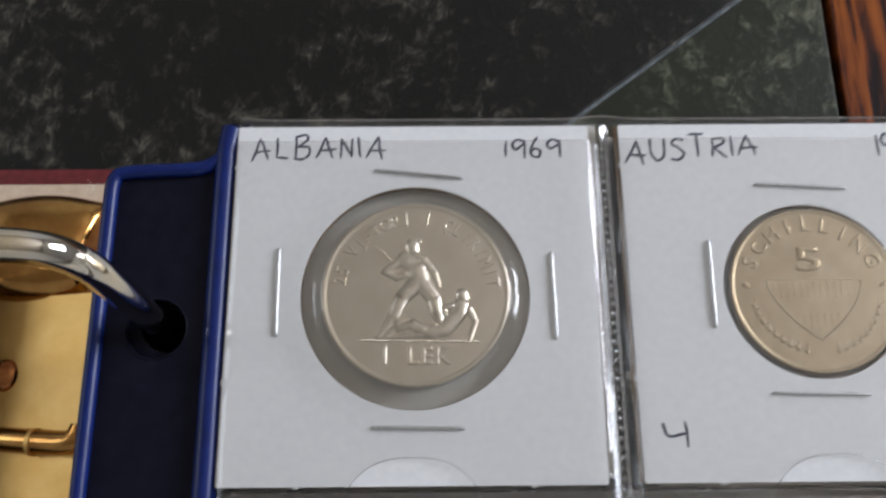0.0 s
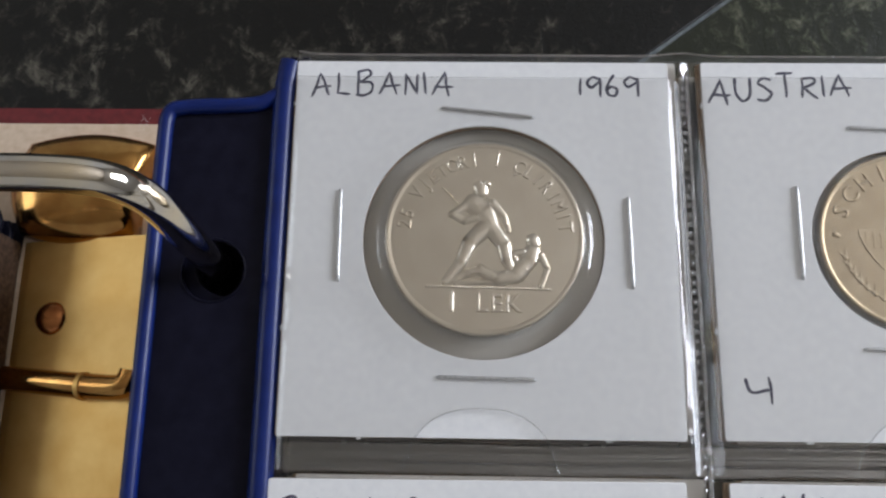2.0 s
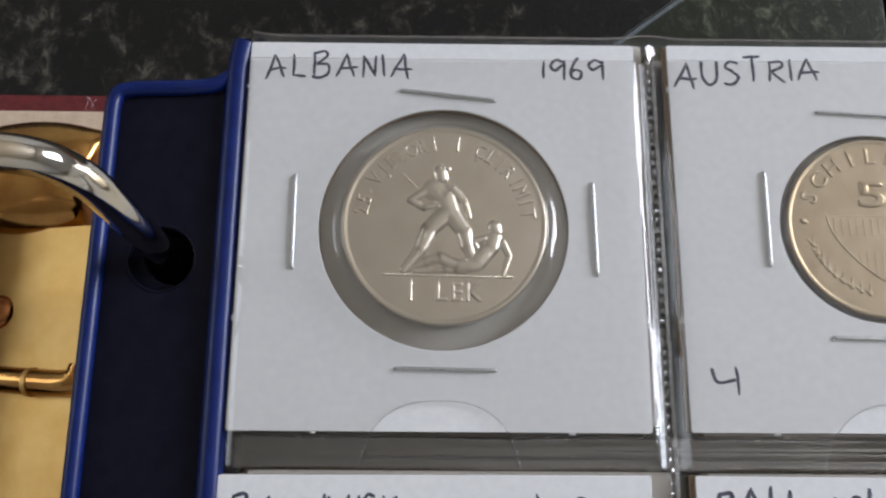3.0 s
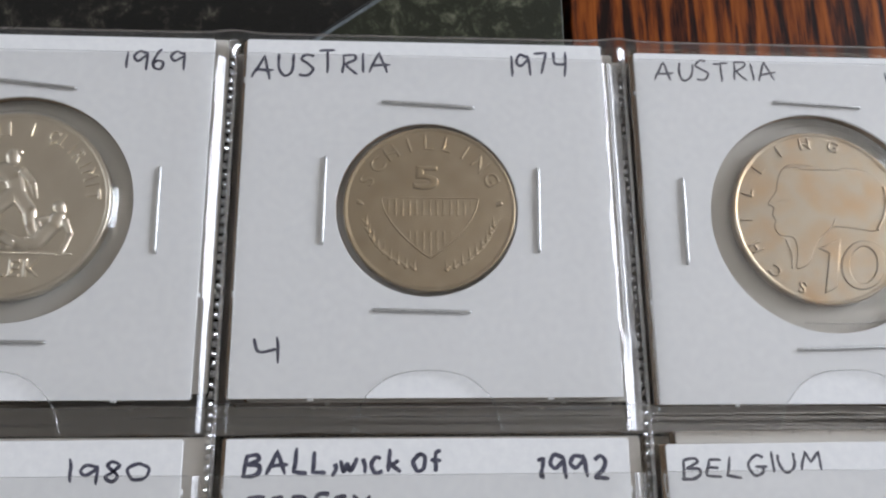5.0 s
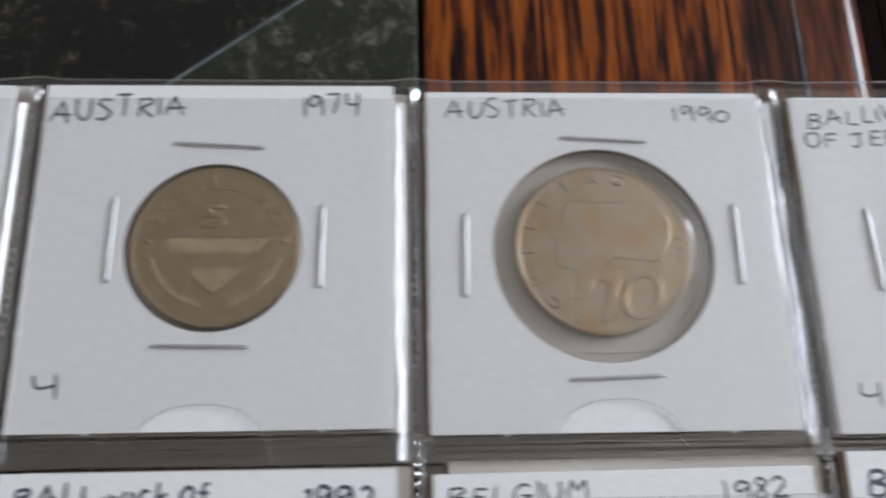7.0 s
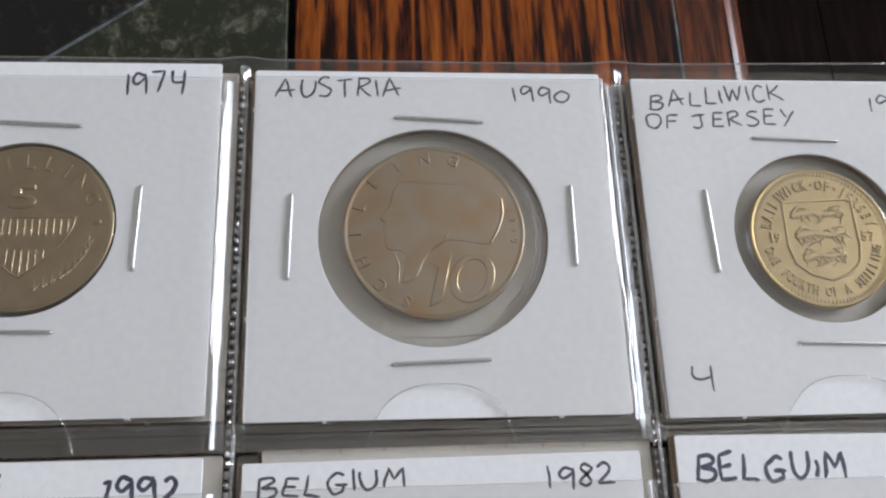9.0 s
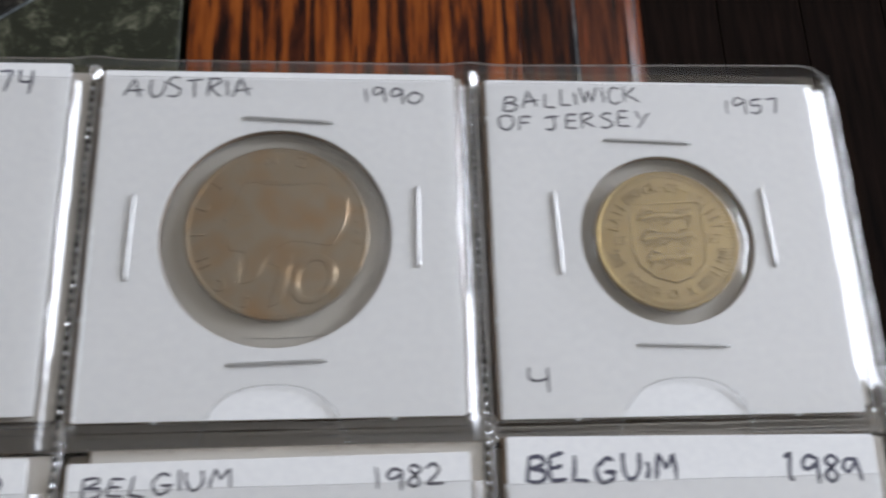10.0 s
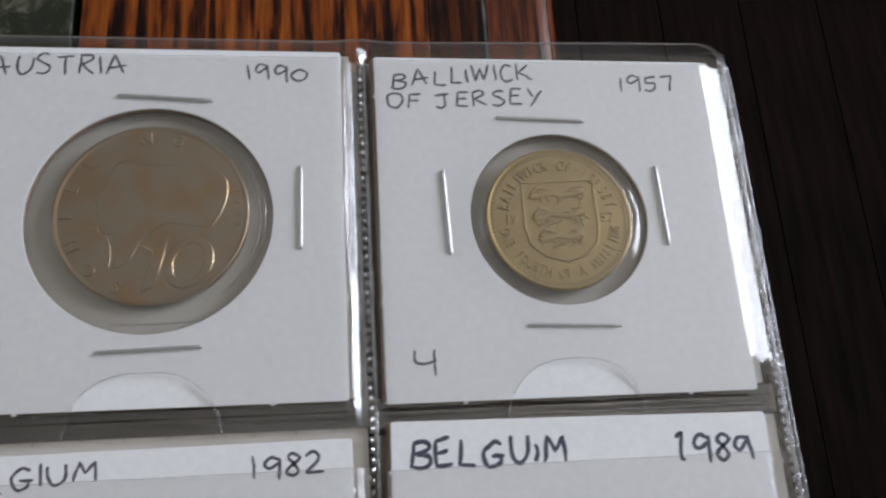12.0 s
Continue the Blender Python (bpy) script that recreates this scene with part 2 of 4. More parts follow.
def tube(name, pts, r, mat, parent=None, label="", res=3, smooth_path=True, cyclic=False):
    c = bpy.data.curves.new(name, "CURVE")
    c.dimensions, c.bevel_depth, c.bevel_resolution, c.use_fill_caps = "3D", r / 1000, res, True
    s = c.splines.new("NURBS" if smooth_path else "POLY")
    s.points.add(len(pts) - 1)
    for pnt, q in zip(s.points, pts):
        pnt.co = (q[0] / 1000, q[1] / 1000, q[2] / 1000, 1)
    if smooth_path:
        s.order_u, s.use_endpoint_u, s.resolution_u = 3, True, 6
    s.use_cyclic_u = cyclic
    mesh = mesh_of(c)
    mesh.shade_smooth()
    return link(name, mesh, mat, parent, label)


GLYPHS = {}


def glyph(ch, thick, bevel, slim):
    key = (ch, thick, bevel, slim)
    if key not in GLYPHS:
        c = bpy.data.curves.new("glyph", "FONT")
        c.body, c.size, c.extrude, c.bevel_depth, c.offset, c.resolution_u, c.bevel_resolution = ch, 1.0, thick, bevel, slim, 4, 1
        mesh = mesh_of(c)
        xs = [v.co.x for v in mesh.vertices] or [0, 0.3]
        GLYPHS[key] = ([v.co.copy() for v in mesh.vertices], [tuple(f.vertices) for f in mesh.polygons], min(xs), max(xs))
        bpy.data.meshes.remove(mesh)
    return GLYPHS[key]


def letters(placed, thick, bevel, slim):
    """One mesh from letters, each with a matrix in millimetres."""
    verts, faces = [], []
    for ch, m in placed:
        vs, fs, *_ = glyph(ch, thick, bevel, slim)
        base = len(verts)
        verts += [tuple((m @ v) * 0.001) for v in vs]
        faces += [tuple(base + i for i in f) for f in fs]
    mesh = bpy.data.meshes.new("lettering")
    mesh.from_pydata(verts, [], faces)
    return mesh


# pen strokes of each letter in a box one unit high: strokes parted by |, a colon begins a curved one
PEN = {
    "A": "0,-.02 .46,1 .84,0|.08,.33 .98,.42", "B": ".05,1 0,0|:.02,.93 .5,1.02 .62,.78 .1,.52|:.1,.52 .66,.46 .66,.14 .3,-.02 -.1,.02", "C": ":.6,.9 .25,1 0,.5 .2,.02 .65,.12",
    "E": ".05,.95 0,0|.05,.95 .6,1|.03,.5 .5,.55|0,.02 .62,.06", "F": ".05,.95 0,0|.03,.93 .65,1|.03,.5 .5,.55", "G": ":.68,.9 .35,1 0,.5 .25,0 .65,.15 .68,.42|.3,.42 .85,.46",
    "I": "0,1 .03,0", "J": "0,.92 .8,1|:.5,.97 .48,.3 .3,0 0,.1", "K": "0,1 0,0|.6,.95 .08,.45 .8,.05", "L": ".05,1 0,.04 .6,.02", "M": "0,0 .15,1 .42,.4 .75,1 .85,0",
    "N": "0,0 .1,1 .55,.05 .68,1", "O": ":.4,1 .05,.75 .05,.2 .4,0 .75,.3 .7,.8 .35,.98", "R": ".05,.95 0,0|:0,.95 .5,1 .58,.75 .1,.5|.1,.5 .7,0", "S": ":.62,.95 .3,1 .05,.78 .35,.55 .6,.3 .35,0 -.05,.06",
    "T": "-.05,.95 .75,1|.36,.97 .32,0", "U": ":0,1 0,.4 .25,0 .55,.15 .66,.5 .68,1", "W": "0,1 .2,.05 .45,.75 .62,.05 .95,1", "Y": "0,1 .35,.5|.75,1 .2,-.1",
    "c": ":.45,.55 .2,.6 0,.3 .2,0 .5,.1", "f": ":.5,.95 .25,.9 .2,.5 .15,-.1|-.05,.5 .5,.5", "i": ":.05,.4 .08,.15 -.08,-.1", "ı": ":0,.66 .08,.35 .02,0", "k": "0,1 0,0|.45,.55 .06,.3 .6,.05", "o": ":.35,.75 0,.45 .15,.05 .5,.15 .55,.6 .3,.74",
    "w": ":0,.62 .1,.1 .32,.5|:.32,.5 .42,.1 .75,.68", "0": ":.4,.75 0,.45 .2,.05 .6,.12 .72,.55 .35,.75", "1": "0,1 .06,0", "2": ":.02,.8 .3,1 .5,.75 .3,.35 0,.03|0,.03 .65,.05",
    "4": ":0,1 .02,.55 .2,.42 .55,.5|.6,1 .58,-.08", "5": ".1,.95 .6,1|:.1,.95 .06,.55 .45,.55 .5,.2 .25,0 -.05,.08", "6": ":.45,1 .1,.5 .1,.1 .4,0 .55,.3 .3,.45 .06,.3", "7": "0,.95 .6,1 .3,0",
    "8": ":.5,.88 .2,.98 .08,.75 .3,.52 .5,.25 .3,0 .08,.2 .3,.5 .5,.78 .5,.88", "9": ":.55,.85 .2,.95 0,.65 .2,.45 .54,.75|.56,.95 .62,0",
}
FLAGGED = {"1": "-.15,.78 .08,.97 .05,.05 .2,.03"}


def strokes_of(ch, bold):
    out = []
    for part_ in ((FLAGGED if bold and ch in FLAGGED else PEN)[ch]).split("|"):
        pts = [tuple(float(v) for v in p_.split(",")) for p_ in part_.lstrip(":").split()]
        if part_[0] == ":":
            out.append(smooth_loop(pts, 6, False) + [pts[-1]])
        else:
            fine = []
            for a_, b_ in zip(pts, pts[1:]):
                fine += [(a_[0] + (b_[0] - a_[0]) * q / 5, a_[1] + (b_[1] - a_[1]) * q / 5) for q in range(5)]
            out.append(fine + [pts[-1]])
    return out


def written(text, x0, x1, base, height, z, rng, pen=0.32, rise=0.0, bold=False):
    """Pen lettering between x0 and x1, each letter bent, turned and set a little differently; the line climbs by rise."""
    spans, x = [], 0.0
    for ch in text:
        if ch == " ":
            x += 0.45
            continue
        pts = [p_ for st in strokes_of(ch, bold) for p_ in st]
        lo_, hi_ = min(p_[0] for p_ in pts), max(p_[0] for p_ in pts)
        spans.append((ch, x - lo_))
        x += hi_ - lo_ + 0.27
    sx, made = (x1 - x0) / (x - 0.27), []
    for ch, left in spans:
        turn, dy, grow, seed = radians(rng.uniform(-7, 6)), rng.uniform(-0.2, 0.2), rng.uniform(0.88, 1.1), rng.uniform(0, 90)
        verts, faces = [], []
        for n_, st in enumerate(strokes_of(ch, bold)):
            line = []
            for px, py in st:
                px += 0.055 * noise.noise((px * 2.2, py * 2.2, seed))
                py += 0.055 * noise.noise((px * 2.2, py * 2.2, seed + 31))
                qx, qy = px * sx, py * height * grow
                at = x0 + left * sx
                line.append(Vector((at + qx * math.cos(turn) - qy * math.sin(turn), base + dy + rise * (at - x0) / (x1 - x0) + qx * math.sin(turn) + qy * math.cos(turn))))
            k0 = len(verts)
            for k, p_ in enumerate(line):
                d = (line[min(k + 1, len(line) - 1)] - line[max(k - 1, 0)]).normalized()
                end = 0.55 if k in (0, len(line) - 1) else 1.0
                w = pen * 0.56 * end * (1 + 0.3 * noise.noise((p_.x * 1.3, p_.y * 1.3, seed)))
                for sgn in (1, -1):
                    verts.append(((p_.x - sgn * d.y * w) * 0.001, (p_.y + sgn * d.x * w) * 0.001, (z + 0.004 * n_) * 0.001))
            faces += [(k0 + 2 * k, k0 + 2 * k + 1, k0 + 2 * k + 3, k0 + 2 * k + 2) for k in range(len(line) - 1)]
        mesh = bpy.data.meshes.new("pen_letter")
        mesh.from_pydata(verts, [], faces)
        made.append(mesh)
    return made


def around(text, r, start, step, size, z, inward=False, narrow=1.0):
    """Letters along a circle; degrees clockwise from the top."""
    placed = []
    for k, ch in enumerate(text):
        if ch == " ":
            continue
        a = radians(start + k * step)
        _, _, x0, x1 = glyph(ch, 0.05, 0.03, -0.01)
        spin = -a + (math.pi if inward else 0)
        placed.append((ch, Matrix.Translation((r * math.sin(a), r * math.cos(a), z)) @ Matrix.Rotation(spin, 4, "Z") @ Matrix.Diagonal((size * narrow, size, size * 0.9, 1))
                       @ Matrix.Translation((-(x0 + x1) / 2, -0.35, 0))))
    return placed


def flat_text(text, x, y, size, z, squeeze=1.0):
    placed = []
    for ch in text:
        if ch != " ":
            _, _, x0, x1 = glyph(ch, 0.05, 0.03, -0.01)
            placed.append((ch, Matrix.Translation((x, y, z)) @ Matrix.Diagonal((size * squeeze, size, size * 0.9, 1)) @ Matrix.Translation((-x0, 0, 0))))
            x += (x1 - x0 + 0.14) * size * squeeze
        else:
            x += 0.4 * size
    return placed


# ---- the room ----
FLOOR_Z = -790


def shell(name, x0, x1, y0, y1, z0, z1, mat, label):
    return tagged(part(name, box(x0, x1, y0, y1, z0, z1), mat), label, name.split("_")[0], kind="structure")


shell("floor", -2000, 1700, -1700, 2300, FLOOR_Z - 60, FLOOR_Z - 8, GROUT, "dark sub floor under the boards")
shell("ceiling", -2000, 1700, -1700, 2300, 1650, 1750, TAN, "plain tan ceiling of the room")
shell("wall_north", -2000, 1700, 2200, 2300, FLOOR_Z, 1650, PAINT, "plain pale painted wall")
shell("wall_south", -2000, 1700, -1700, -1600, FLOOR_Z, 1650, PAINT, "plain pale painted wall")


def wall_with_window(wall, window, x0, x1, pane_x, cy, cz, w, h):
    y0, y1, z0, z1 = (cy - w / 2) * 1000, (cy + w / 2) * 1000, (cz - h / 2) * 1000, (cz + h / 2) * 1000
    bm = box(x0, x1, -1600, y0, FLOOR_Z, 1650)
    box(x0, x1, y1, 2200, FLOOR_Z, 1650, into=bm)
    box(x0, x1, y0, y1, FLOOR_Z, z0, into=bm)
    box(x0, x1, y0, y1, z1, 1650, into=bm)
    tagged(part(wall, bm, PAINT), "painted wall with a window opening", "wall", kind="structure")
    win = tagged(empty(window, pane_x, cy * 1000, z0), "white framed window letting in daylight", "window", kind="structure")
    for a_, b_, c_, d_ in ((y0, y0 + 45, z0, z1), (y1 - 45, y1, z0, z1), (y0 + 45, y1 - 45, z0, z0 + 45), (y0 + 45, y1 - 45, z1 - 45, z1)):
        hang(part("window_frame", box(pane_x - 25, pane_x + 25, a_, b_, c_, d_), WHITE), win)
    pane = hang(part("pane", box(pane_x - 2, pane_x + 2, y0 + 45, y1 - 45, z0 + 45, z1 - 45), GLASS), win)
    pane.visible_shadow = False


def hang(ob, parent):
    ob.parent, ob.matrix_parent_inverse = parent, parent.matrix_world.inverted()
    return ob


wall_with_window("wall_east", "window_1", EAST * 1000 - 40, EAST * 1000 + 110, EAST * 1000 + 75, WIN_Y, WIN_Z, WIN_W, WIN_H)
wall_with_window("wall_west", "window_2", -2000, -1890, -1975, W2_Y, W2_Z, W2_W, W2_H)
tagged(part("ground", box(-40000, 40000, -40000, 40000, FLOOR_Z - 400, FLOOR_Z - 300), GREEN), "plain ground outside the window", "ground", kind="structure")

# ---- the table ----
TOP = -44
TILE_X, SEAM_X, EDGE_X = 55.5, 138.6, 155.5
table = tagged(empty("table", 0, 0, FLOOR_Z), "oak table with dark and green slate tiles set in its top", "table")
hang(part("bed", box(-620, TILE_X + 4, -520, 420, TOP - 26, TOP - 9), GROUT), table)
bm = box(TILE_X + 1.6, 126.4, -520, 420, TOP - 26, TOP + 0.3, 0.3)
hang(part("border_board", bm, OAK, label="orange oak board with dark grain"), table)
hang(part("border_board", box(126.5, SEAM_X - 0.35, -520, 420, TOP - 26, TOP + 0.25, 0.3), STAINED, label="dark stained oak strip"), table)
hang(part("joint", box(SEAM_X - 0.3, SEAM_X + 0.3, -520, 420, TOP - 26, TOP - 0.1), JOINT, label="thin pale glue joint"), table)
bm = bmesh.new()
prof = [(SEAM_X + 0.35, TOP - 26), (SEAM_X + 0.35, TOP + 0.1), (SEAM_X + 8, TOP + 0.3)]
prof += [(EDGE_X - 7 + 7 * math.sin(a), TOP + 0.3 - 7 + 7 * math.cos(a)) for a in [radians(k * 12) for k in range(0, 8)]] + [(EDGE_X, TOP - 16), (EDGE_X - 2, TOP - 24), (EDGE_X - 6, TOP - 26)]
rings = [[bm.verts.new((x, y, z)) for x, z in prof] for y in (-520, 420)]
for k in range(len(prof)):
    bm.faces.new([rings[0][k], rings[0][(k + 1) % len(prof)], rings[1][(k + 1) % len(prof)], rings[1][k]])
bm.faces.new(rings[0])
bm.faces.new(list(reversed(rings[1])))
bmesh.ops.recalc_face_normals(bm, faces=bm.faces)
hang(part("edge_moulding", bm, OAKDARK, label="rounded dark oak edge"), table)
hang(part("border_board", box(-640, TILE_X + 1.4, 420.4, 480, TOP - 26, TOP + 0.3, 0.6), OAK), table)
for x in (-600, 90):
    for y in (-500, 400):
        hang(part("leg", box(x, x + 45, y - 22, y + 22, FLOOR_Z, TOP - 26.5, 4), OAKDARK), table)
# the pale diagonal joint runs through (4, 24) and (37, 49)
DX, DY = 0.797, 0.604


def on_line(s, off):
    return (4 + DX * s - DY * off, 24 + DY * s + DX * off)


s_end = (TILE_X - 4) / DX
lo, hi = on_line(-220, -0.5), on_line(s_end, -0.5)
corner = [lo, (TILE_X, lo[1]), (TILE_X, hi[1] - 0.5), (hi[0] - 0.6, hi[1])]
hang(plate("tile", [corner], TOP - 8, TOP, GREEN, bevel=0.4, label="mottled green slate tile"), table)
a, b = on_line(-220, 0.5), on_line(s_end, 0.5)
big = [a, b, (TILE_X, b[1] + 1), (TILE_X, 180), (-180, 180), (-180, a[1])]
hang(plate("tile", [big], TOP - 8, TOP, SLATE, bevel=0.4, label="near black slate tile with pale flecks"), table)
hang(plate("joint", [[on_line(-220, -0.75), on_line(s_end, -0.75), on_line(s_end, 0.75), on_line(-220, 0.75)]], TOP - 8, TOP - 0.35, JOINT, label="pale grey diagonal joint"), table)
for x0, x1, y0, y1 in ((-400, -181.5, -100, 180), (-618, -401.5, -100, 180), (-180, TILE_X, 181.5, 418), (-400, -181.5, 181.5, 418), (-618, -401.5, 181.5, 418), (-400, -181.5, -518, -110.5), (-180, TILE_X, -518, -112)):
    hang(part("tile", box(x0, x1, y0, y1, TOP - 8, TOP, 0.5), SLATE), table)

# ---- the ring binder ----
binder = tagged(empty("ring_binder", -92, -110, TOP), "open maroon ring binder with a gilt ring mechanism", "binder")
hang(part("back_cover", box(-78, 152, -285, 11, TOP + 0.2, TOP + 3.2, 1.2), MAROON, label="maroon leatherette cover board"), binder)
hang(part("spine_cover", box(-132, -79, -285, 11, TOP + 0.2, TOP + 3.0, 1.2), MAROON, label="maroon leatherette spine board"), binder)
hang(part("front_cover", box(-365, -133, -285, 11, TOP + 0.2, TOP + 3.2, 1.2), MAROON, label="maroon leatherette cover board"), binder)
hang(part("lining", box(-131, -60, -282, 7.2, TOP + 3.3, TOP + 3.9, 0.2), LINING, label="cream paper lining"), binder)
PLATE_Z = -36
bm = bmesh.new()
prof = [(-111, PLATE_Z - 4.5), (-110.6, PLATE_Z - 3.9), (-109, PLATE_Z - 3.2), (-82, PLATE_Z + 4.0), (-80, PLATE_Z + 3.6), (-79.4, PLATE_Z - 3.5)]
rings = [[bm.verts.new((x, y, z)) for x, z in prof] for y in (-280, -16)]
for k in range(len(prof) - 1):
    bm.faces.new([rings[0][k], rings[0][k + 1], rings[1][k + 1], rings[1][k]])
bm.faces.new(rings[0])
bm.faces.new(list(reversed(rings[1])))
bmesh.ops.recalc_face_normals(bm, faces=bm.faces)
hang(part("base_plate", bm, GOLD, label="polished gilt base plate"), binder)
bm = bmesh.new()
bmesh.ops.create_uvsphere(bm, u_segments=40, v_segments=20, radius=1)
for v in bm.verts:
    flat = math.hypot(v.co.x, v.co.y)
    square = 1 + 0.35 * (flat / max(abs(v.co.x), abs(v.co.y), 0.001) - 1) if flat > 0.01 else 1
    v.co.x, v.co.y = v.co.x * square, v.co.y * square
    cut = min(v.co.x, 0.62 + 0.25 * max(v.co.y, 0))
    v.co = Vector((-99 + 14.5 * cut, -6.5 + 10.5 * v.co.y, TOP + 3.9 + max(v.co.z, 0) ** 0.6 * 8 - 2.2 * max(v.co.x - 0.62, 0)))
hang(part("end_boss", bm, GILT, label="domed gilt end of the mechanism", smooth=True), binder)
bm = bmesh.new()
bmesh.ops.create_uvsphere(bm, u_segments=24, v_segments=12, radius=2.9)
for v in bm.verts:
    v.co = Vector((-103 + v.co.x, -30 + v.co.y, PLATE_Z - 1.6 + v.co.z * 0.55))
hang(part("rivet", bm, COPPER, smooth=True, label="dark coppery rivet"), binder)
hang(tube("lever_bar", [(-110.5, -40.2, PLATE_Z - 2.6), (-100, -41.3, PLATE_Z + 0.2), (-92, -42, PLATE_Z + 2.4), (-88.4, -42.2, PLATE_Z + 3.4), (-86.6, -41.6, PLATE_Z + 3.8), (-86.2, -39.6, PLATE_Z + 3.6)], 2.1, GILT, res=5, label="dark gilt lever bar"), binder)
hang(tube("collar", [(-95.2, -41.8, PLATE_Z + 1.5), (-94.4, -41.85, PLATE_Z + 1.7)], 2.35, GOLD, res=5), binder)
hang(part("paper_label", box(-134, -123.2, 4.5, 11.2, TOP + 4.0, TOP + 4.3), CARD, label="torn white paper label"), binder)
hang(tube("ring", [(-66, -29, -38), (-65, -29, -15), (-64.6, -29, 6), (-64.6, -28.4, 18), (-64.8, -28.0, 25), (-67, -27.7, 30.0), (-73, -27.7, 31.5), (-84, -28, 32), (-104, -28, 31.5), (-117, -28, 27), (-121, -28, 14), (-122, -28, -10), (-121, -28, -38)], 1.85, RING, res=6, label="worn bright metal ring with rounded corners"), binder)
hang(part("binding_strip", box(-117.2, -111.2, -282, -16, TOP + 4, -31, 0.8), FABRIC, label="brown woven binding strip"), binder)

# ---- pages ----
# coins: centre, radius and height of the upper face
LEK, FIVE, TEN, QUARTER = (-29.6, -25.1, 12.95, 0.55), (25.7, -24.85, 11.8, -0.05), (80.8, -25.5, 12.75, -0.35), (136.5, -27.05, 10.6, 0.4)
COL = [-55.4, -0.1, 55.5, 111.0]
RIGHT = 166.9
SEAMS = [-56.6, -2.3, 53.7, 109.2, 165.5]
ROWY = [0, -55.6]
BOT = -280


def film_pocket(x0, x1, ytop, ybot, cardx, parent, seed, tilt=23.5, slack=0.0, loose=10, coin=None):
    """A front film: rises over the card, falls to the weld on both sides, with a thumb notch below."""
    rng = random.Random(seed)
    bm = bmesh.new()
    xs = [x0, x0 + 0.5, cardx - 0.4, cardx + 0.3] + [cardx + 2 + k * 46.8 / 24 for k in range(25)] + [cardx + 50.0] + [cardx + 50.3 + 0.22 * k for k in range(13)] + [x1 - 0.3, x1]
    xs = sorted(x for x in xs if x0 <= x <= x1)
    mid, cols = cardx + 25.4, []

    def side(d_, ang):
        if slack:
            return 0.4 - min(d_, slack) * math.tan(radians(ang)) - max(d_ - slack, 0) * math.tan(radians(7))
        return 0.4 - sum(0.1 * math.tan(radians(min(12 + 22 * q * 0.1 + ang - 18, 54))) for q in range(int(min(d_, 1.9) * 10))) - max(d_ - 1.9, 0) * 0.12

    def over_coin(x, y):
        if not coin or coin[3] < 0:
            return 0.0
        f = min(max(1 - (math.hypot(x - coin[0], y - coin[1]) - coin[2]) / 6, 0), 1)
        return coin[3] * f * f * (3 - 2 * f)

    for x in xs:
        edge = min(max((x - x0) / max(cardx + 0.3 - x0, 0.1), 0), max((x1 - x) / max(x1 - cardx - 50.6, 0.1), 0), 1)
        z = -1.4 + 1.8 * edge if x < mid else 0.4
        past = max(0.0, x - cardx - 50.3)
        low = ybot
        d = abs(x - mid)
        if d < 9.6:
            low = ybot + 7.6 * (1 - (d / 9.6) ** 2.6) ** 0.6
        ys = [ytop + (low - ytop) * k / 40 for k in range(41)]
        drop = [side(past, tilt + 2.0 * noise.noise((y * 0.12, seed, 5)) - (loose if k > (34 if slack else 24 + 3 * (seed % 3)) else 0)) - 0.4 if past else 0.0 for k, y in enumerate(ys)]
        cols.append([bm.verts.new((x, y, z + dz + over_coin(x, y) + (0.12 * noise.noise((x * 0.12, y * 0.1, seed)) if edge == 1 else 0.1 * noise.noise((x * 0.5, y * 0.25, seed + 9)) + 0.05 * noise.noise((x, y * 1.1, seed + 3))) - (1.1 if y < ytop - 52.5 else 0) * edge)) for y, dz in zip(ys, drop)])
    for a_, b_ in zip(cols, cols[1:]):
        for k in range(40):
            bm.faces.new([a_[k], a_[k + 1], b_[k + 1], b_[k]])
    # past the card edge the film takes the brighter sheen copy
    if not slack:
        for f in bm.faces:
            f.material_index = int(f.calc_center_median().x > cardx + 51.6)
    film = part("front_film", bm, FILM, parent, smooth=True)
    if not slack:
        film.data.materials.append(SHEEN)
    lip = []
    for k in range(25):
        d = -9.6 + 19.2 * k / 24
        lip.append((mid + d, ybot + 7.6 * max(0.0, 1 - (abs(d) / 9.6) ** 2.6) ** 0.6, 0.62 if abs(d) < 8.5 else -0.4))
    tube("notch_edge", lip, 0.07, WELD, film, "", 1)
    tube("film_edge", [(cardx - 0.3 + k * 51.4 / 16, ytop + 0.1 * noise.noise((k * 0.4, seed, 2)), 0.42) for k in range(17)], 0.05, WELD, film, "", 1)
    return film


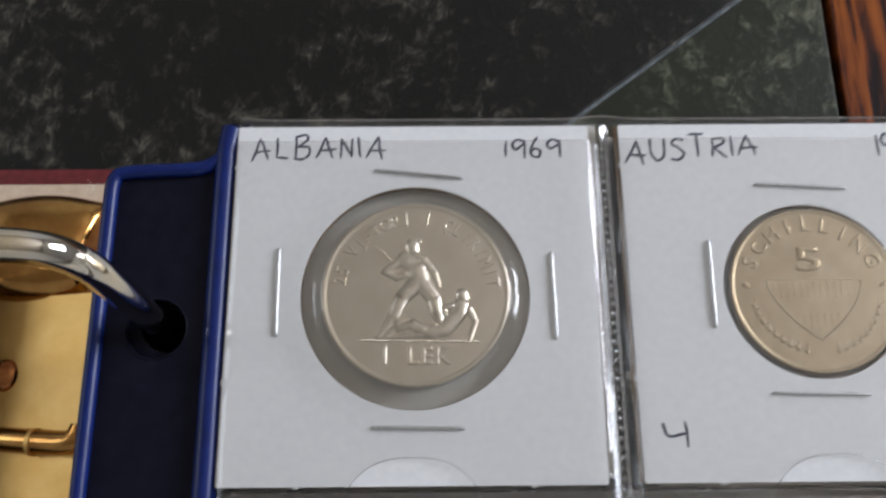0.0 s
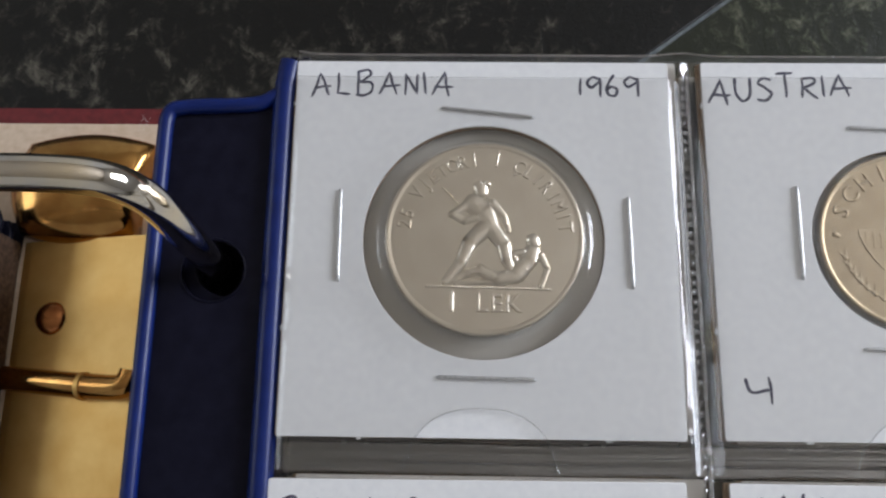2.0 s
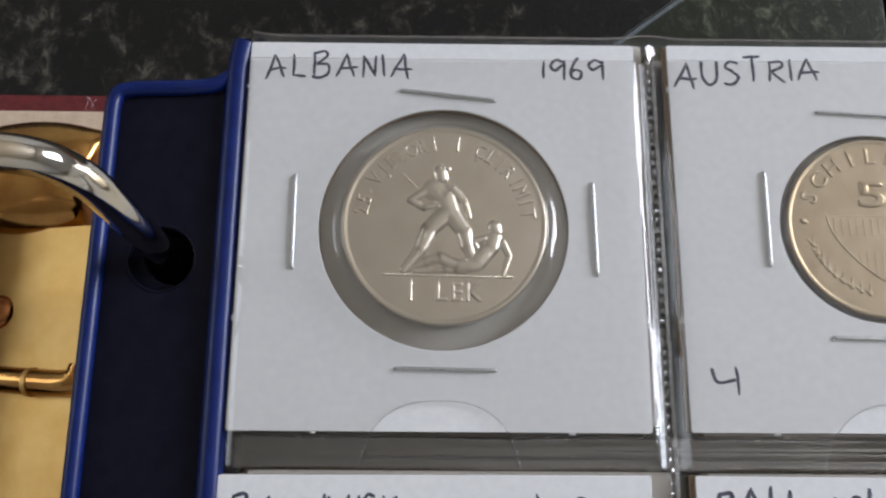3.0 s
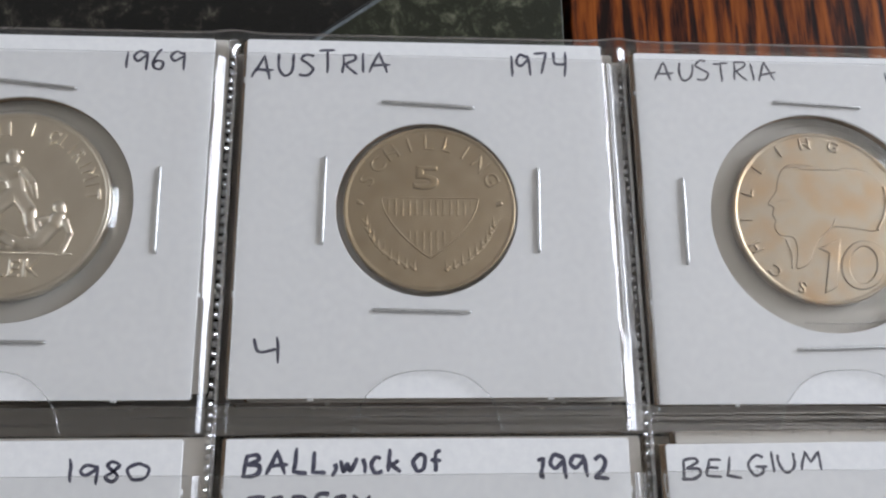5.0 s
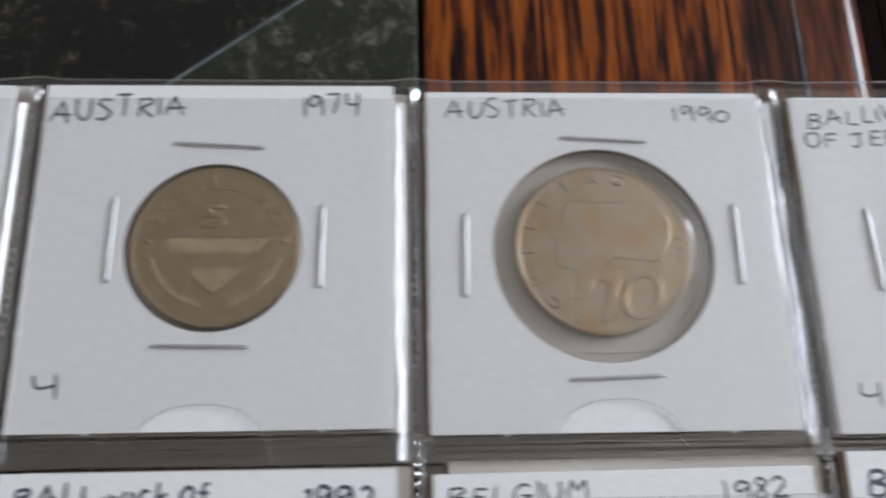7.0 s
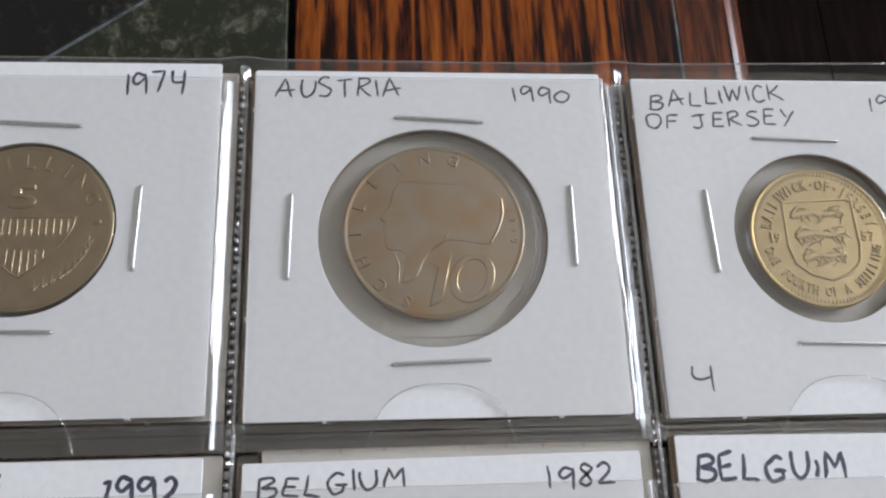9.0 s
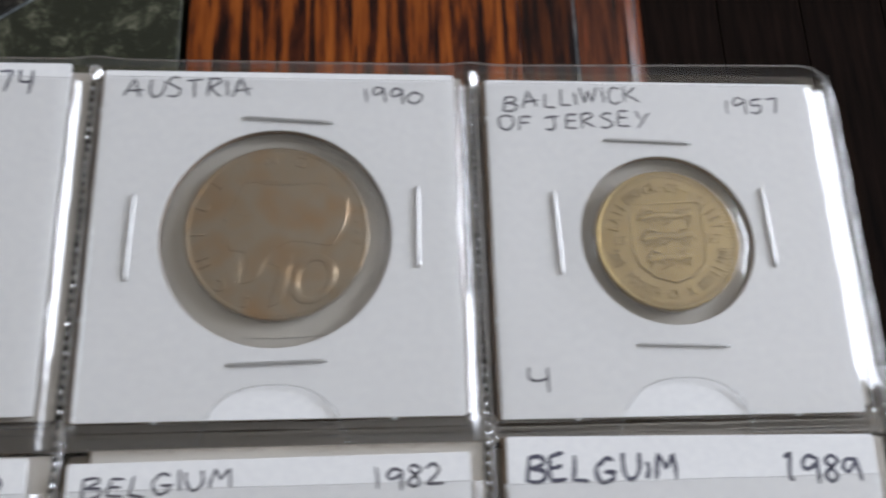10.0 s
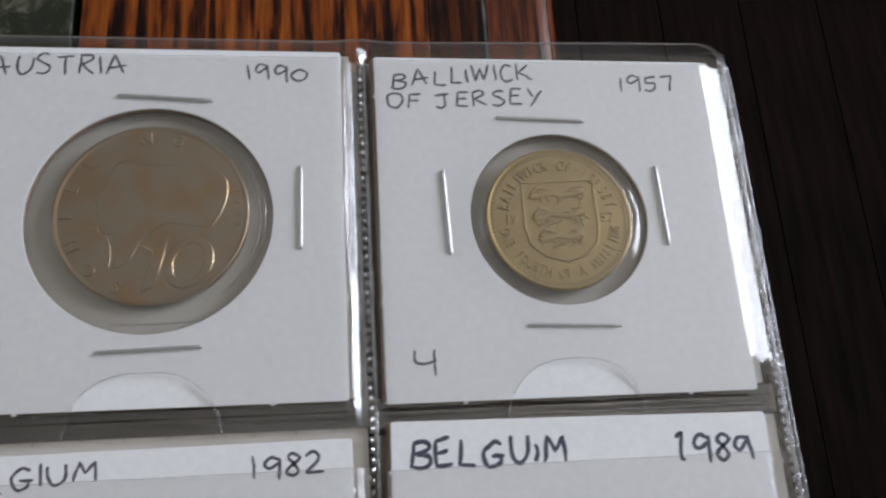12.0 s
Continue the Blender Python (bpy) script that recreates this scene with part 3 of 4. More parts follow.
def weld_line(p0, p1, step, w, parent, rng, name="weld"):
    """A row of short pressed ridges; those of the seams slope east to glint."""
    bm = bmesh.new()
    d = Vector(p1) - Vector(p0)
    along = d.normalized()
    across = Vector((-along.y, along.x, 0))
    for k in range(int(d.length / step)):
        c_ = Vector(p0) + along * (k + 0.5 + rng.uniform(-0.06, 0.06)) * step + across * rng.uniform(-0.1, 0.1)
        hl, hw = (step * rng.uniform(0.3, 0.42) if step < 2 else 0.16), w * 0.5 * rng.uniform(0.8, 1.15)
        skew = rng.uniform(-0.12, 0.12)
        rows_ = []
        tip = rng.uniform(0.85, 1.25)
        prof = [(-1.0, 0.0), (-0.8, 0.75), (-0.62, 0.86), (-0.4, 0.78), (-0.1, 0.6), (0.35, 0.28), (0.75, 0.0)]
        for f, g in ((-1, 0.3), (-0.8, 1.0), (0.8, 1.0), (1, 0.3)):
            rows_.append([bm.verts.new(c_ + along * hl * f - across * (hw * u_ + skew * f) + Vector((0, 0, hw * g * w_ * tip))) for u_, w_ in prof])
        for a_, b_ in zip(rows_, rows_[1:]):
            for q in range(6):
                bm.faces.new([a_[q], a_[q + 1], b_[q + 1], b_[q]])
    bmesh.ops.recalc_face_normals(bm, faces=bm.faces)
    o = part(name, bm, GLINT if step < 2 else WELD, parent, "", True)
    o["kind"] = "stuff"
    return o


def album_page(z, seed, full):
    page = tagged(empty("album_page", 0, 0, 0), "clear vinyl coin page with a blue ring strip", "album page", "pages in the binder")
    rng = random.Random(seed)
    plate("back_sheet", [[(-56.5, BOT), (RIGHT, BOT), (RIGHT, -4.0), (RIGHT - 0.3, -1.6), (RIGHT - 1.3, 0.2), (RIGHT - 3.2, 0.9), (-56.5, 0.9)]], -1.8, -1.7, BACKFILM, page)
    outline = [(-74.3, BOT), (-74.3, -8.5), (-73.4, -6.4), (-71.5, -5.6), (-60.8, -5.3), (-58.6, -4.4), (-57.8, -2.4), (-57.4, 0.3), (-56.6, 1.3), (-55.6, 1.2), (-55.5, BOT)]
    holes = [circle(-65.2, yy, 4.1, 40) for yy in (-29.6, -140, -250)]
    strip = plate("ring_strip", [outline] + holes, -2.3, -1.2, NAVY, page, "navy plastic strip with punched ring holes", 0.2)
    if full:
        tube("strip_rib", [(-73.2, BOT, -0.8), (-73.2, -60, -0.8), (-73.2, -12, -0.8), (-73.2, -7.4, -0.8), (-71.2, -6.6, -0.8), (-62, -6.4, -0.8), (-59.4, -5.8, -0.9), (-58.0, -4.6, -1.0)], 1.05, BLUE, page, "raised bright blue edge", 4)
        tube("strip_rib", [(-57.0, BOT, -0.9), (-57.0, -60, -0.9), (-57.2, -6, -1.1), (-57.0, -2, -1.1), (-56.5, 0.2, -1.1)], 1.55, BLUE, page, "raised bright blue edge", 4)
        tube("hole_rim", [(x, y, -1.2) for x, y in circle(-65.2, -29.6, 4.25, 36)], 0.16, NAVY, page, "", 2, False, True)
    if full:
        for r, y0 in enumerate(ROWY):
            for c in range(4):
                film_pocket(SEAMS[c] + 0.6, SEAMS[c + 1] - 0.5, y0 - ((2.5, 2.3, 2.0, 2.2)[c] if r == 0 else (4.4, 4.5, 4.4, 5.0)[c]), y0 - 54.8, COL[c], page, seed * 10 + r * 4 + c, 18.5, 4.6 if c == 3 else 0.0, 12 if c == 3 else 10, (LEK, FIVE, TEN, QUARTER)[c] if r == 0 else None)
        for y in (-53.2, -108.8):
            bm = bmesh.new()
            strip_rows = []
            for q in range(9):
                yy = y - 1.9 + q * 3.6 / 8
                strip_rows.append([bm.verts.new((-54.5 + n_ * 1.6, yy, -1.25 + 0.28 * math.sin(q * 1.9 + 0.7 * noise.noise((n_ * 0.12, y, 0))) + 0.15 * noise.noise((n_ * 0.25, q * 0.6, y)))) for n_ in range(138)])
            for a_, b_ in zip(strip_rows, strip_rows[1:]):
                for n_ in range(137):
                    bm.faces.new([a_[n_], a_[n_ + 1], b_[n_ + 1], b_[n_]])
            part("weld_band", bm, WELDFILM, page, "creased clear film between the pocket rows", True)
        for k, x in enumerate(SEAMS):
            weld_line((x, BOT + 150, -1.2), (x, 0.4, -1.2), 1.3, 0.85, page, rng)
            if 0 < k < 4:
                # added bump, tilted to the east window to make a white highlight
                bm = bmesh.new()
                bmesh.ops.create_uvsphere(bm, u_segments=20, v_segments=12, radius=1)
                for v in bm.verts:
                    v.co = Vector((x + 0.25 + v.co.x * (0.75 + 0.2 * v.co.y), -0.7 + v.co.y * 1.35, -0.95 + max(v.co.z, -0.2) * 0.2 - 0.45 * v.co.x))
                part("weld_glint", bm, GLINT, page, "film blister added and tilted for a glint at the seam's upper end", True)
            tube("weld_ridge", [(x + 0.55, -120, -1.2), (x + 0.65, -60, -1.3), (x + 0.5, -25, -1.1), (x + 0.55, -0.5, -1.2)], 0.32, WELD, page)
        for y in (-55.0, -110.6):
            weld_line((-54, y, -1.7), (RIGHT - 1, y, -1.7), 5.2, 0.7, page, rng, "weld_tick")
        # the upper lip of clear film above the cards
        bm = bmesh.new()
        xs = [-55.5 + k * (RIGHT - 0.6 + 55.5) / 110 for k in range(111)]
        rows_ = []
        for x in xs:
            near = min(abs(x - s_) for s_ in SEAMS)
            lift = 0.5 * math.exp(-(near / 2.5) ** 2)
            fall = max(0.0, (x - (RIGHT - 4.2)) / 3.6) ** 2 * 2.4
            rows_.append([bm.verts.new((x, yy - (fall if yy > 0.5 else 0), zz)) for yy, zz in ((0.12, -0.45), (0.5, -0.6), (0.9, -0.8), (1.6 + lift + 0.8 * min(max((x - 110) / 45, 0), 1), -1.1 + lift * 0.6))])
        for a_, b_ in zip(rows_, rows_[1:]):
            for k in range(3):
                bm.faces.new([a_[k], a_[k + 1], b_[k + 1], b_[k]])
        part("top_lip", bm, FILM, page, smooth=True)
        tube("top_edge", [(x, 1.65 + 0.8 * min(max((x - 110) / 45, 0), 1) + 0.5 * math.exp(-(min(abs(x - s_) for s_ in SEAMS) / 2.5) ** 2), -1.2) for x in xs if x < RIGHT - 4] + [(RIGHT - 2.6, 2.0, -1.2), (RIGHT - 0.9, 0.4, -1.2), (RIGHT - 0.1, -2.5, -1.2), (RIGHT, -5, -1.2), (RIGHT, -60, -1.2), (RIGHT, -130, -1.2)], 0.16, WELD, page)
    page.matrix_world = Matrix.Translation((0, 0, z / 1000))
    return page


album_page(0, 1, True)
low_page = album_page(-2.1, 2, False)
part("worn_corner", box(-59.6, -57.4, -4.6, -2.2, -0.9, -0.5, 0.15), CARD, low_page, "white worn film corner")
low_page.location = (0.0012, 0.0012, -0.0021)
for k in range(16):
    copy_thing(low_page, Matrix.Translation((0.001 * random.uniform(-0.6, 1.2), 0.001 * random.uniform(-0.5, 1.0), -0.0021 * (k + 2))))


left_page = tagged(empty("album_page"), "turned clear page with a glossy navy ring strip", "album page", "turned pages in the binder")
plate("ring_strip", [[(-130, BOT), (-107.2, BOT), (-107.2, -14), (-108.2, -12), (-130, -12)], circle(-121.5, -29, 4.1, 32)], -1.3, 0, NAVY, left_page, "glossy navy plastic strip", 0.4)
plate("back_sheet", [[(-350, BOT), (-129, BOT), (-129, -8), (-350, -8)]], -1.1, -0.9, BACKFILM, left_page)
TURNED = pose(-0.111, -0.012, -0.029, 0, 0, -3.5) @ Matrix.Translation((0.1072, 0.012, 0))
left_page.matrix_world = TURNED
for k in range(3):
    copy_thing(left_page, Matrix.Translation((0.001 * random.uniform(-0.8, 0.3), 0.001 * random.uniform(-1, 0.5), -0.0034 * (k + 1))) @ TURNED)


rng = random.Random(21)
lint = tagged(empty("lint"), "pale wispy lint clinging to the plastic strip edge", "lint")
for k in range(3):
    x, y = -76.6 + 0.6 * k, -9.6 + rng.uniform(-1.2, 0.6)
    tube("fibre", [(x, y, -0.2), (x + rng.uniform(-0.5, 0.9), y + 1.2, 0.5), (x + rng.uniform(-1, 1.4), y + rng.uniform(1.4, 2.2), 0.1)], 0.014, CARD, lint, "", 1)


# ---- coin holders ----
def coin_holder(label, x, y, z, hole, staples, words, turn=0.0, seed=0, pen=0.3, ink=INK, coin=None, creases=()):
    """A stapled white card with a round window. hole: (x, y, radius) from the top left corner; staples: ends in the same way."""
    h = tagged(empty("coin_holder"), label, "coin holder", "coin holders in the page")
    rng = random.Random(seed)
    W = 50.8
    outer = [(0.25, 0), (W - 0.25, 0), (W, -0.25), (W, -W + 0.25), (W - 0.25, -W), (0.25, -W), (0, -W + 0.25), (0, -0.25)]
    ring = [circle(hole[0], hole[1], hole[2], 96)] if hole else []
    plate("front_card", [outer] + ring, -0.3, 0, CARD, h, bevel=0.06)
    plate("card_core", [[(a_ - 0.14, b_ - 0.03) for a_, b_ in outer]] + ([circle(hole[0], hole[1], hole[2] - 0.07, 96)] if hole else []), -0.62, -0.31, KRAFT, h, "brown cut edge of the card")
    plate("back_card", [[(a_ - 0.5, b_ + 0.05) for a_, b_ in outer]] + ring, -1.35, -0.7, KRAFT, h, "brownish back card", 0.05)
    bm = bmesh.new()
    for q in (10.3, 41.2):
        w = 0.32 + rng.uniform(-0.06, 0.1)
        box(q - w, q + w, -W - 0.28, -W + 0.15, -0.5, -0.05, 0.1, 1, into=bm)
        box(-0.25, 0.15, -q - w + 4, -q + w + 4, -0.5, -0.05, 0.1, 1, into=bm)
        box(W - 0.15, W + 0.25, -q - w + 4, -q + w + 4, -0.5, -0.05, 0.1, 1, into=bm)
    part("edge_nub", bm, CARD, h, "small torn nubs along the card edges")["kind"] = "stuff"
    if coin:
        coin_at, coin_r, lift = (coin[0] - x, coin[1] - y), coin[2], coin[3] + 0.74
        bm = bmesh.new()
        loops = []
        for f, g in ((0.0, 0.0), (0.1, 0.01), (0.45, 0.09), (0.72, 0.3), (0.88, 0.67), (0.97, 0.93), (1.06, 1.0), (1.3, 1.0)):
            ring_v = []
            for k in range(96):
                a_ = 2 * math.pi * k / 96
                px, py = hole[0] + (hole[2] + 0.3) * math.cos(a_), hole[1] + (hole[2] + 0.3) * math.sin(a_)
                qx, qy = coin_at[0] + (coin_r + 0.1) * math.cos(a_), coin_at[1] + (coin_r + 0.1) * math.sin(a_)
                zz_ = -0.66 + lift * g + 0.05 * noise.noise((math.cos(a_) * 3 + seed, math.sin(a_) * 3, f * 2))
                ring_v.append(bm.verts.new((px + (qx - px) * f, py + (qy - py) * f, zz_)))
            loops.append(ring_v)
        for a_, b_ in zip(loops, loops[1:]):
            for k in range(96):
                bm.faces.new([a_[k], a_[(k + 1) % 96], b_[(k + 1) % 96], b_[k]])
        bm.faces.new(loops[-1])
        part("window_film", bm, MYLAR, h, "clear window film", True)
    for pts in creases:
        tube("film_crease", [(a_, b_, -0.3) for a_, b_ in pts], 0.06, WELD, h, "", 1)
    for (ax, ay), (bx, by) in staples:
        d = (Vector((bx, by, 0)) - Vector((ax, ay, 0))).normalized() * 0.35
        tube("staple", [(ax, ay, -0.3), (ax + d.x * 0.15, ay + d.y * 0.15, 0.12), (ax + d.x, ay + d.y, 0.26), ((ax + bx) / 2, (ay + by) / 2, 0.3), (bx - d.x, by - d.y, 0.26), (bx - d.x * 0.15, by - d.y * 0.15, 0.12), (bx, by, -0.3)], 0.24, STEEL, h, "", 2)
    for text, x0, x1, base, height, rise in words:
        for mesh in written(text, x0, x1, base, height, 0.012, rng, pen, rise, pen > 0.4):
            link("pen_letter", mesh, ink, h)
    h.matrix_world = pose(x / 1000, y / 1000, z / 1000, 0, 0, turn)
    return h


coin_holder("white stapled card marked ALBANIA 1969 round a large silvery coin", -55.4, 0, 0, (25.7, -25.3, 15.8),
            [((20.0, -6.9), (32.4, -8.2)), ((20.0, -43.3), (32.2, -43.5)), ((6.8, -18.7), (6.9, -31.0)), ((44.7, -19.5), (44.9, -31.6))],
            [("ALBANIA", 2.1, 21.4, -5.2, 3.5, 0.5), ("1969", 38.7, 46.6, -4.8, 2.8, 0)], 0, 1, 0.34, INK, LEK)
coin_holder("white stapled card marked AUSTRIA 1974 round a worn coin", -0.1, 0.1, 0, (25.4, -25.1, 12.4),
            [((19.2, -9.5), (32.0, -10.2)), ((18.2, -39.3), (31.0, -39.6)), ((11.5, -17.9), (11.3, -30.3)), ((40.8, -19.2), (40.5, -31.3))],
            [("AUSTRIA", 0.8, 20.2, -5.8, 3.3, 1.0), ("1974", 37.5, 45.4, -5.0, 3.3, 0.2), ("4", 3.2, 6.1, -46.2, 3.1, 0)], 0.1, 2, 0.36, INK, FIVE)
coin_holder("white stapled card marked AUSTRIA 1990 round a toned coin", 55.5, -0.8, 0, (25.2, -25.4, 16.0),
            [((20.1, -7.5), (32.8, -8.2)), ((19.3, -43.6), (32.2, -43.2)), ((5.6, -19.5), (5.3, -31.8)), ((45.0, -18.2), (44.9, -30.2))],
            [("AUSTRIA", 2.9, 21.1, -4.3, 2.9, 0.2), ("1990", 37.7, 46.0, -4.9, 2.5, 0.2)], 0, 3, 0.3, PENCIL, TEN,
            [[(20.8, -39.9), (27, -40.3), (33.5, -39.5)]] + [[(25.4 + r * math.cos(radians(a)), -25.4 + r * math.sin(radians(a))) for a in range(a0, a1, 8)] for r, a0, a1 in ((14.2, -50, 55), (14.9, -30, 85), (14.5, 20, 110))])
coin_holder("white card marked BALLIWICK OF JERSEY 1957 with brassy coin", 111.1, -1.5, 0, (25.6, -25.3, 12.9),
            [((17.6, -9.8), (30.7, -10.3)), ((19.6, -40.9), (32.5, -41.3)), ((9.2, -18.2), (9.6, -30.6)), ((40.7, -17.6), (41.1, -29.7))],
            [("BALLIWICK", 2.4, 23.6, -5.0, 2.6, 1.8), ("OF JERSEY", 1.9, 24.6, -8.5, 2.5, 1.2), ("1957", 37.2, 45.8, -5.2, 2.7, -0.1), ("4", 3.9, 6.6, -47.2, 3.4, 0)], 0, 4, 0.3, PENCIL, QUARTER)
low_st = [((20.5, -8.9), (33.5, -9.4))]
coin_holder("white card marked BALLIWICK 1980 in dark pen", -55.9, -55.8, 0, None, low_st, [("BALLIWICK", 1.7, 21.6, -5.2, 2.6, 0.4), ("1980", 37.4, 46.8, -5.2, 2.7, 0.6)], 0.2, 5, 0.38)
coin_holder("white card marked BALLIWICK of JERSEY 1992 in bold pen", 0.1, -55.6, 0, None, low_st, [("BALLiwıck", 2.2, 21.8, -4.4, 2.9, 0.3), ("of", 23.4, 27.0, -4.1, 2.7, 0), ("JERSEY", 3.0, 18.0, -9.4, 2.5, 0.3), ("1992", 38.8, 48.1, -5.0, 2.8, -0.3)], -0.2, 6, 0.48)
coin_holder("white card marked BELGIUM 1982 in pen", 55.7, -56.6, 0, None, [((20, -8.0), (33, -8.3))], [("BELGIUM", 1.8, 20.2, -4.2, 2.5, 0.8), ("1982", 38.6, 47.2, -4.3, 2.8, 0.3)], 0.3, 7, 0.34, PENCIL)
coin_holder("white card marked BELGUIM 1989 in bold pen", 111.4, -54.5, 0, None, [((20, -12.0), (33, -12.3))], [("BELGUıM", 2.2, 22.6, -5.8, 3.5, 0.1), ("1989", 37.6, 48.3, -6.1, 3.5, -0.4)], -0.9, 8, 0.5)
under = coin_holder("blank side of a white coin card on the page below", COL[0] + 1.6, 1.0, -2.1, None, [], [], 0, 9)
for lvl in range(1, 4):
    for r in range(2):
        for c in range(4):
            if lvl + r + c > 1:
                copy_thing(under, Matrix.Translation(((COL[c] + (1.8, -1.9, 0.3)[lvl - 1] + (0 if r == 0 else 0.8) + random.uniform(-0.5, 0.5)) / 1000, (ROWY[r] + (-0.2 if r == 0 else 0.2 + 0.4 * (c == 2) - 0.25 * (lvl - 1)) + random.uniform(-0.2, 0.2)) / 1000, -2.1 * lvl / 1000)))


# ---- coins ----
def coin_blank(name, label, mat, place, rim=0.8, teeth=0, thick=1.6):
    x, y, r, ztop = place
    coin = tagged(empty(name), label, "coin", "coins in the holders")
    bm = bmesh.new()
    prof = [(0, -0.16), (r - rim - 0.25, -0.16), (r - rim, -0.02), (r - rim + 0.12, 0.0), (r - 0.18, 0.0), (r - 0.04, -0.08), (r, -0.25), (r, 0.15 - thick), (r - 0.2, -thick), (0, -thick)]
    n = 144
    loops = [[bm.verts.new((q * math.cos(2 * math.pi * k / n) * (1 if q < r or k % 2 else 0.994), q * math.sin(2 * math.pi * k / n) * (1 if q < r or k % 2 else 0.994), z)) for k in range(n)] for q, z in prof[1:-1]]
    for a_, b_ in zip(loops, loops[1:]):
        for k in range(n):
            bm.faces.new([a_[k], b_[k], b_[(k + 1) % n], a_[(k + 1) % n]])
    bm.faces.new(loops[0])
    bm.faces.new(list(reversed(loops[-1])))
    bmesh.ops.recalc_face_normals(bm, faces=bm.faces)
    o = part("blank", bm, mat, coin)
    for f in o.data.polygons:
        f.use_smooth = len(f.vertices) == 4
    if teeth:
        bm = bmesh.new()
        for k in range(teeth):
            a_ = 2 * math.pi * k / teeth
            box(-0.14, 0.14, -0.3, 0.3, -0.2, -0.02, 0.06, 1, into=bm)
            bm.verts.ensure_lookup_table()
            bmesh.ops.transform(bm, matrix=Matrix.Rotation(a_, 4, "Z") @ Matrix.Translation((0, r - 0.85, 0)), verts=bm.verts[-24:] if len(bm.verts) >= 24 else bm.verts[:])
        part("beading", bm, mat, coin)["kind"] = "stuff"
    coin.matrix_world = Matrix.Translation((x / 1000, y / 1000, ztop / 1000))
    return coin


FIELD = -0.16


def relief(bm, pts, r0, r1, high=0.3):
    """A rounded low ridge through the points, tapering from r0 to r1."""
    n = len(pts)
    for k in range(n - 1):
        a_, b_ = Vector(pts[k]), Vector(pts[k + 1])
        steps = max(2, int((b_ - a_).length / 0.35))
        for s_ in range(steps + 1):
            f = (k + s_ / steps) / (n - 1)
            q = a_.lerp(b_, s_ / steps)
            rr = r0 + (r1 - r0) * f
            made = bmesh.ops.create_uvsphere(bm, u_segments=10, v_segments=6, radius=1)["verts"]
            for v in made:
                v.co = Vector((q.x + v.co.x * rr, q.y + v.co.y * rr, FIELD - 0.02 + v.co.z * high * min(1, rr)))


def outline_ridge(name, pts, w, mat, coin, cyclic=False, z=FIELD):
    o = tube(name, [(x, y, z) for x, y in pts], w, mat, coin, "", 2, False, cyclic)
    return o


def lettering(placed, mat, coin):
    for one in placed:
        link("raised_letter", letters([one], 0.06, 0.05, -0.022), mat, coin)


# silvery 1 lek
lek = coin_blank("coin", "bright silvery coin with two relief figures and 1 LEK", SILVER, LEK, 0.5)
lettering(around("25 VJETORI I ÇLIRIMIT", 10.7, -81, 8.2, 2.6, FIELD, False, 0.82) + flat_text("1", -4.3, -9.9, 3.6, FIELD, 0.8) + flat_text("LEK", -1.0, -9.9, 3.2, FIELD), SILVER, lek)
bm = bmesh.new()
relief(bm, [(-7.4, -6.6), (8.4, -6.9)], 0.24, 0.24, 0.7)
relief(bm, [(-0.5, 6.7), (-0.4, 6.1)], 1.05, 0.95, 0.45)
relief(bm, [(-0.6, 7.3), (0.4, 7.2)], 0.5, 0.5, 0.8)
relief(bm, [(-1.3, 4.5), (0.0, 3.6), (0.6, 1.8)], 1.5, 1.35, 0.4)
relief(bm, [(0.3, 1.4), (-1.9, -0.8), (-3.0, -3.4), (-5.0, -6.0)], 1.35, 0.6, 0.45)
relief(bm, [(0.7, 1.4), (2.5, -1.0), (2.9, -3.0), (3.4, -4.2)], 1.25, 0.7, 0.45)
relief(bm, [(1.1, 4.5), (2.5, 2.9), (3.1, 0.9)], 0.75, 0.4, 0.5)
relief(bm, [(-2.2, 4.4), (-4.2, 3.0), (-2.6, 2.1), (-0.8, 2.6)], 0.65, 0.5, 0.5)
relief(bm, [(-5.4, 6.6), (-2.6, 3.8), (0.8, 1.2), (2.8, -0.6)], 0.16, 0.22, 1.4)
relief(bm, [(-4.9, -6.1), (-2.4, -5.0), (-0.6, -4.4), (1.6, -5.6), (4.0, -5.2)], 0.5, 1.1, 0.4)
relief(bm, [(-3.6, -6.2), (0.0, -6.0), (2.6, -6.1)], 0.45, 0.5, 0.5)
relief(bm, [(4.3, -4.8), (5.8, -3.0), (6.2, -1.9)], 1.25, 1.1, 0.42)
relief(bm, [(6.3, -0.4), (6.5, -0.9)], 0.95, 0.85, 0.5)
relief(bm, [(7.3, -2.4), (8.1, -4.2), (7.3, -6.5)], 0.55, 0.4, 0.6)
relief(bm, [(5.0, -2.0), (3.6, -2.3), (4.4, -3.8), (5.4, -4.4)], 0.55, 0.4, 0.6)
rng = random.Random(11)
for x, y, dx, dy in ((-1.0, 4.2, 1.1, -1.6), (0.6, 4.2, 0.5, -1.8), (-0.4, 3.2, 1.0, -1.6), (-1.2, 0.2, -1.0, -2.0), (-2.4, -1.6, -0.9, -2.2), (1.4, 0.4, 1.0, -1.8), (2.2, -0.8, 0.5, -2.0), (4.6, -3.6, 1.0, 1.4), (5.4, -4.4, 0.8, 1.8), (-1.6, -4.9, 1.6, 0.2), (1.0, -5.2, 1.4, -0.2), (2.6, -4.8, 1.2, -0.3), (-3.2, -3.8, -0.9, -1.3)):
    relief(bm, [(x, y), (x + dx * 0.5 + rng.uniform(-0.15, 0.15), y + dy * 0.5), (x + dx, y + dy)], 0.2, 0.12, 2.6)
part("relief", bm, SILVER, lek, smooth=True)

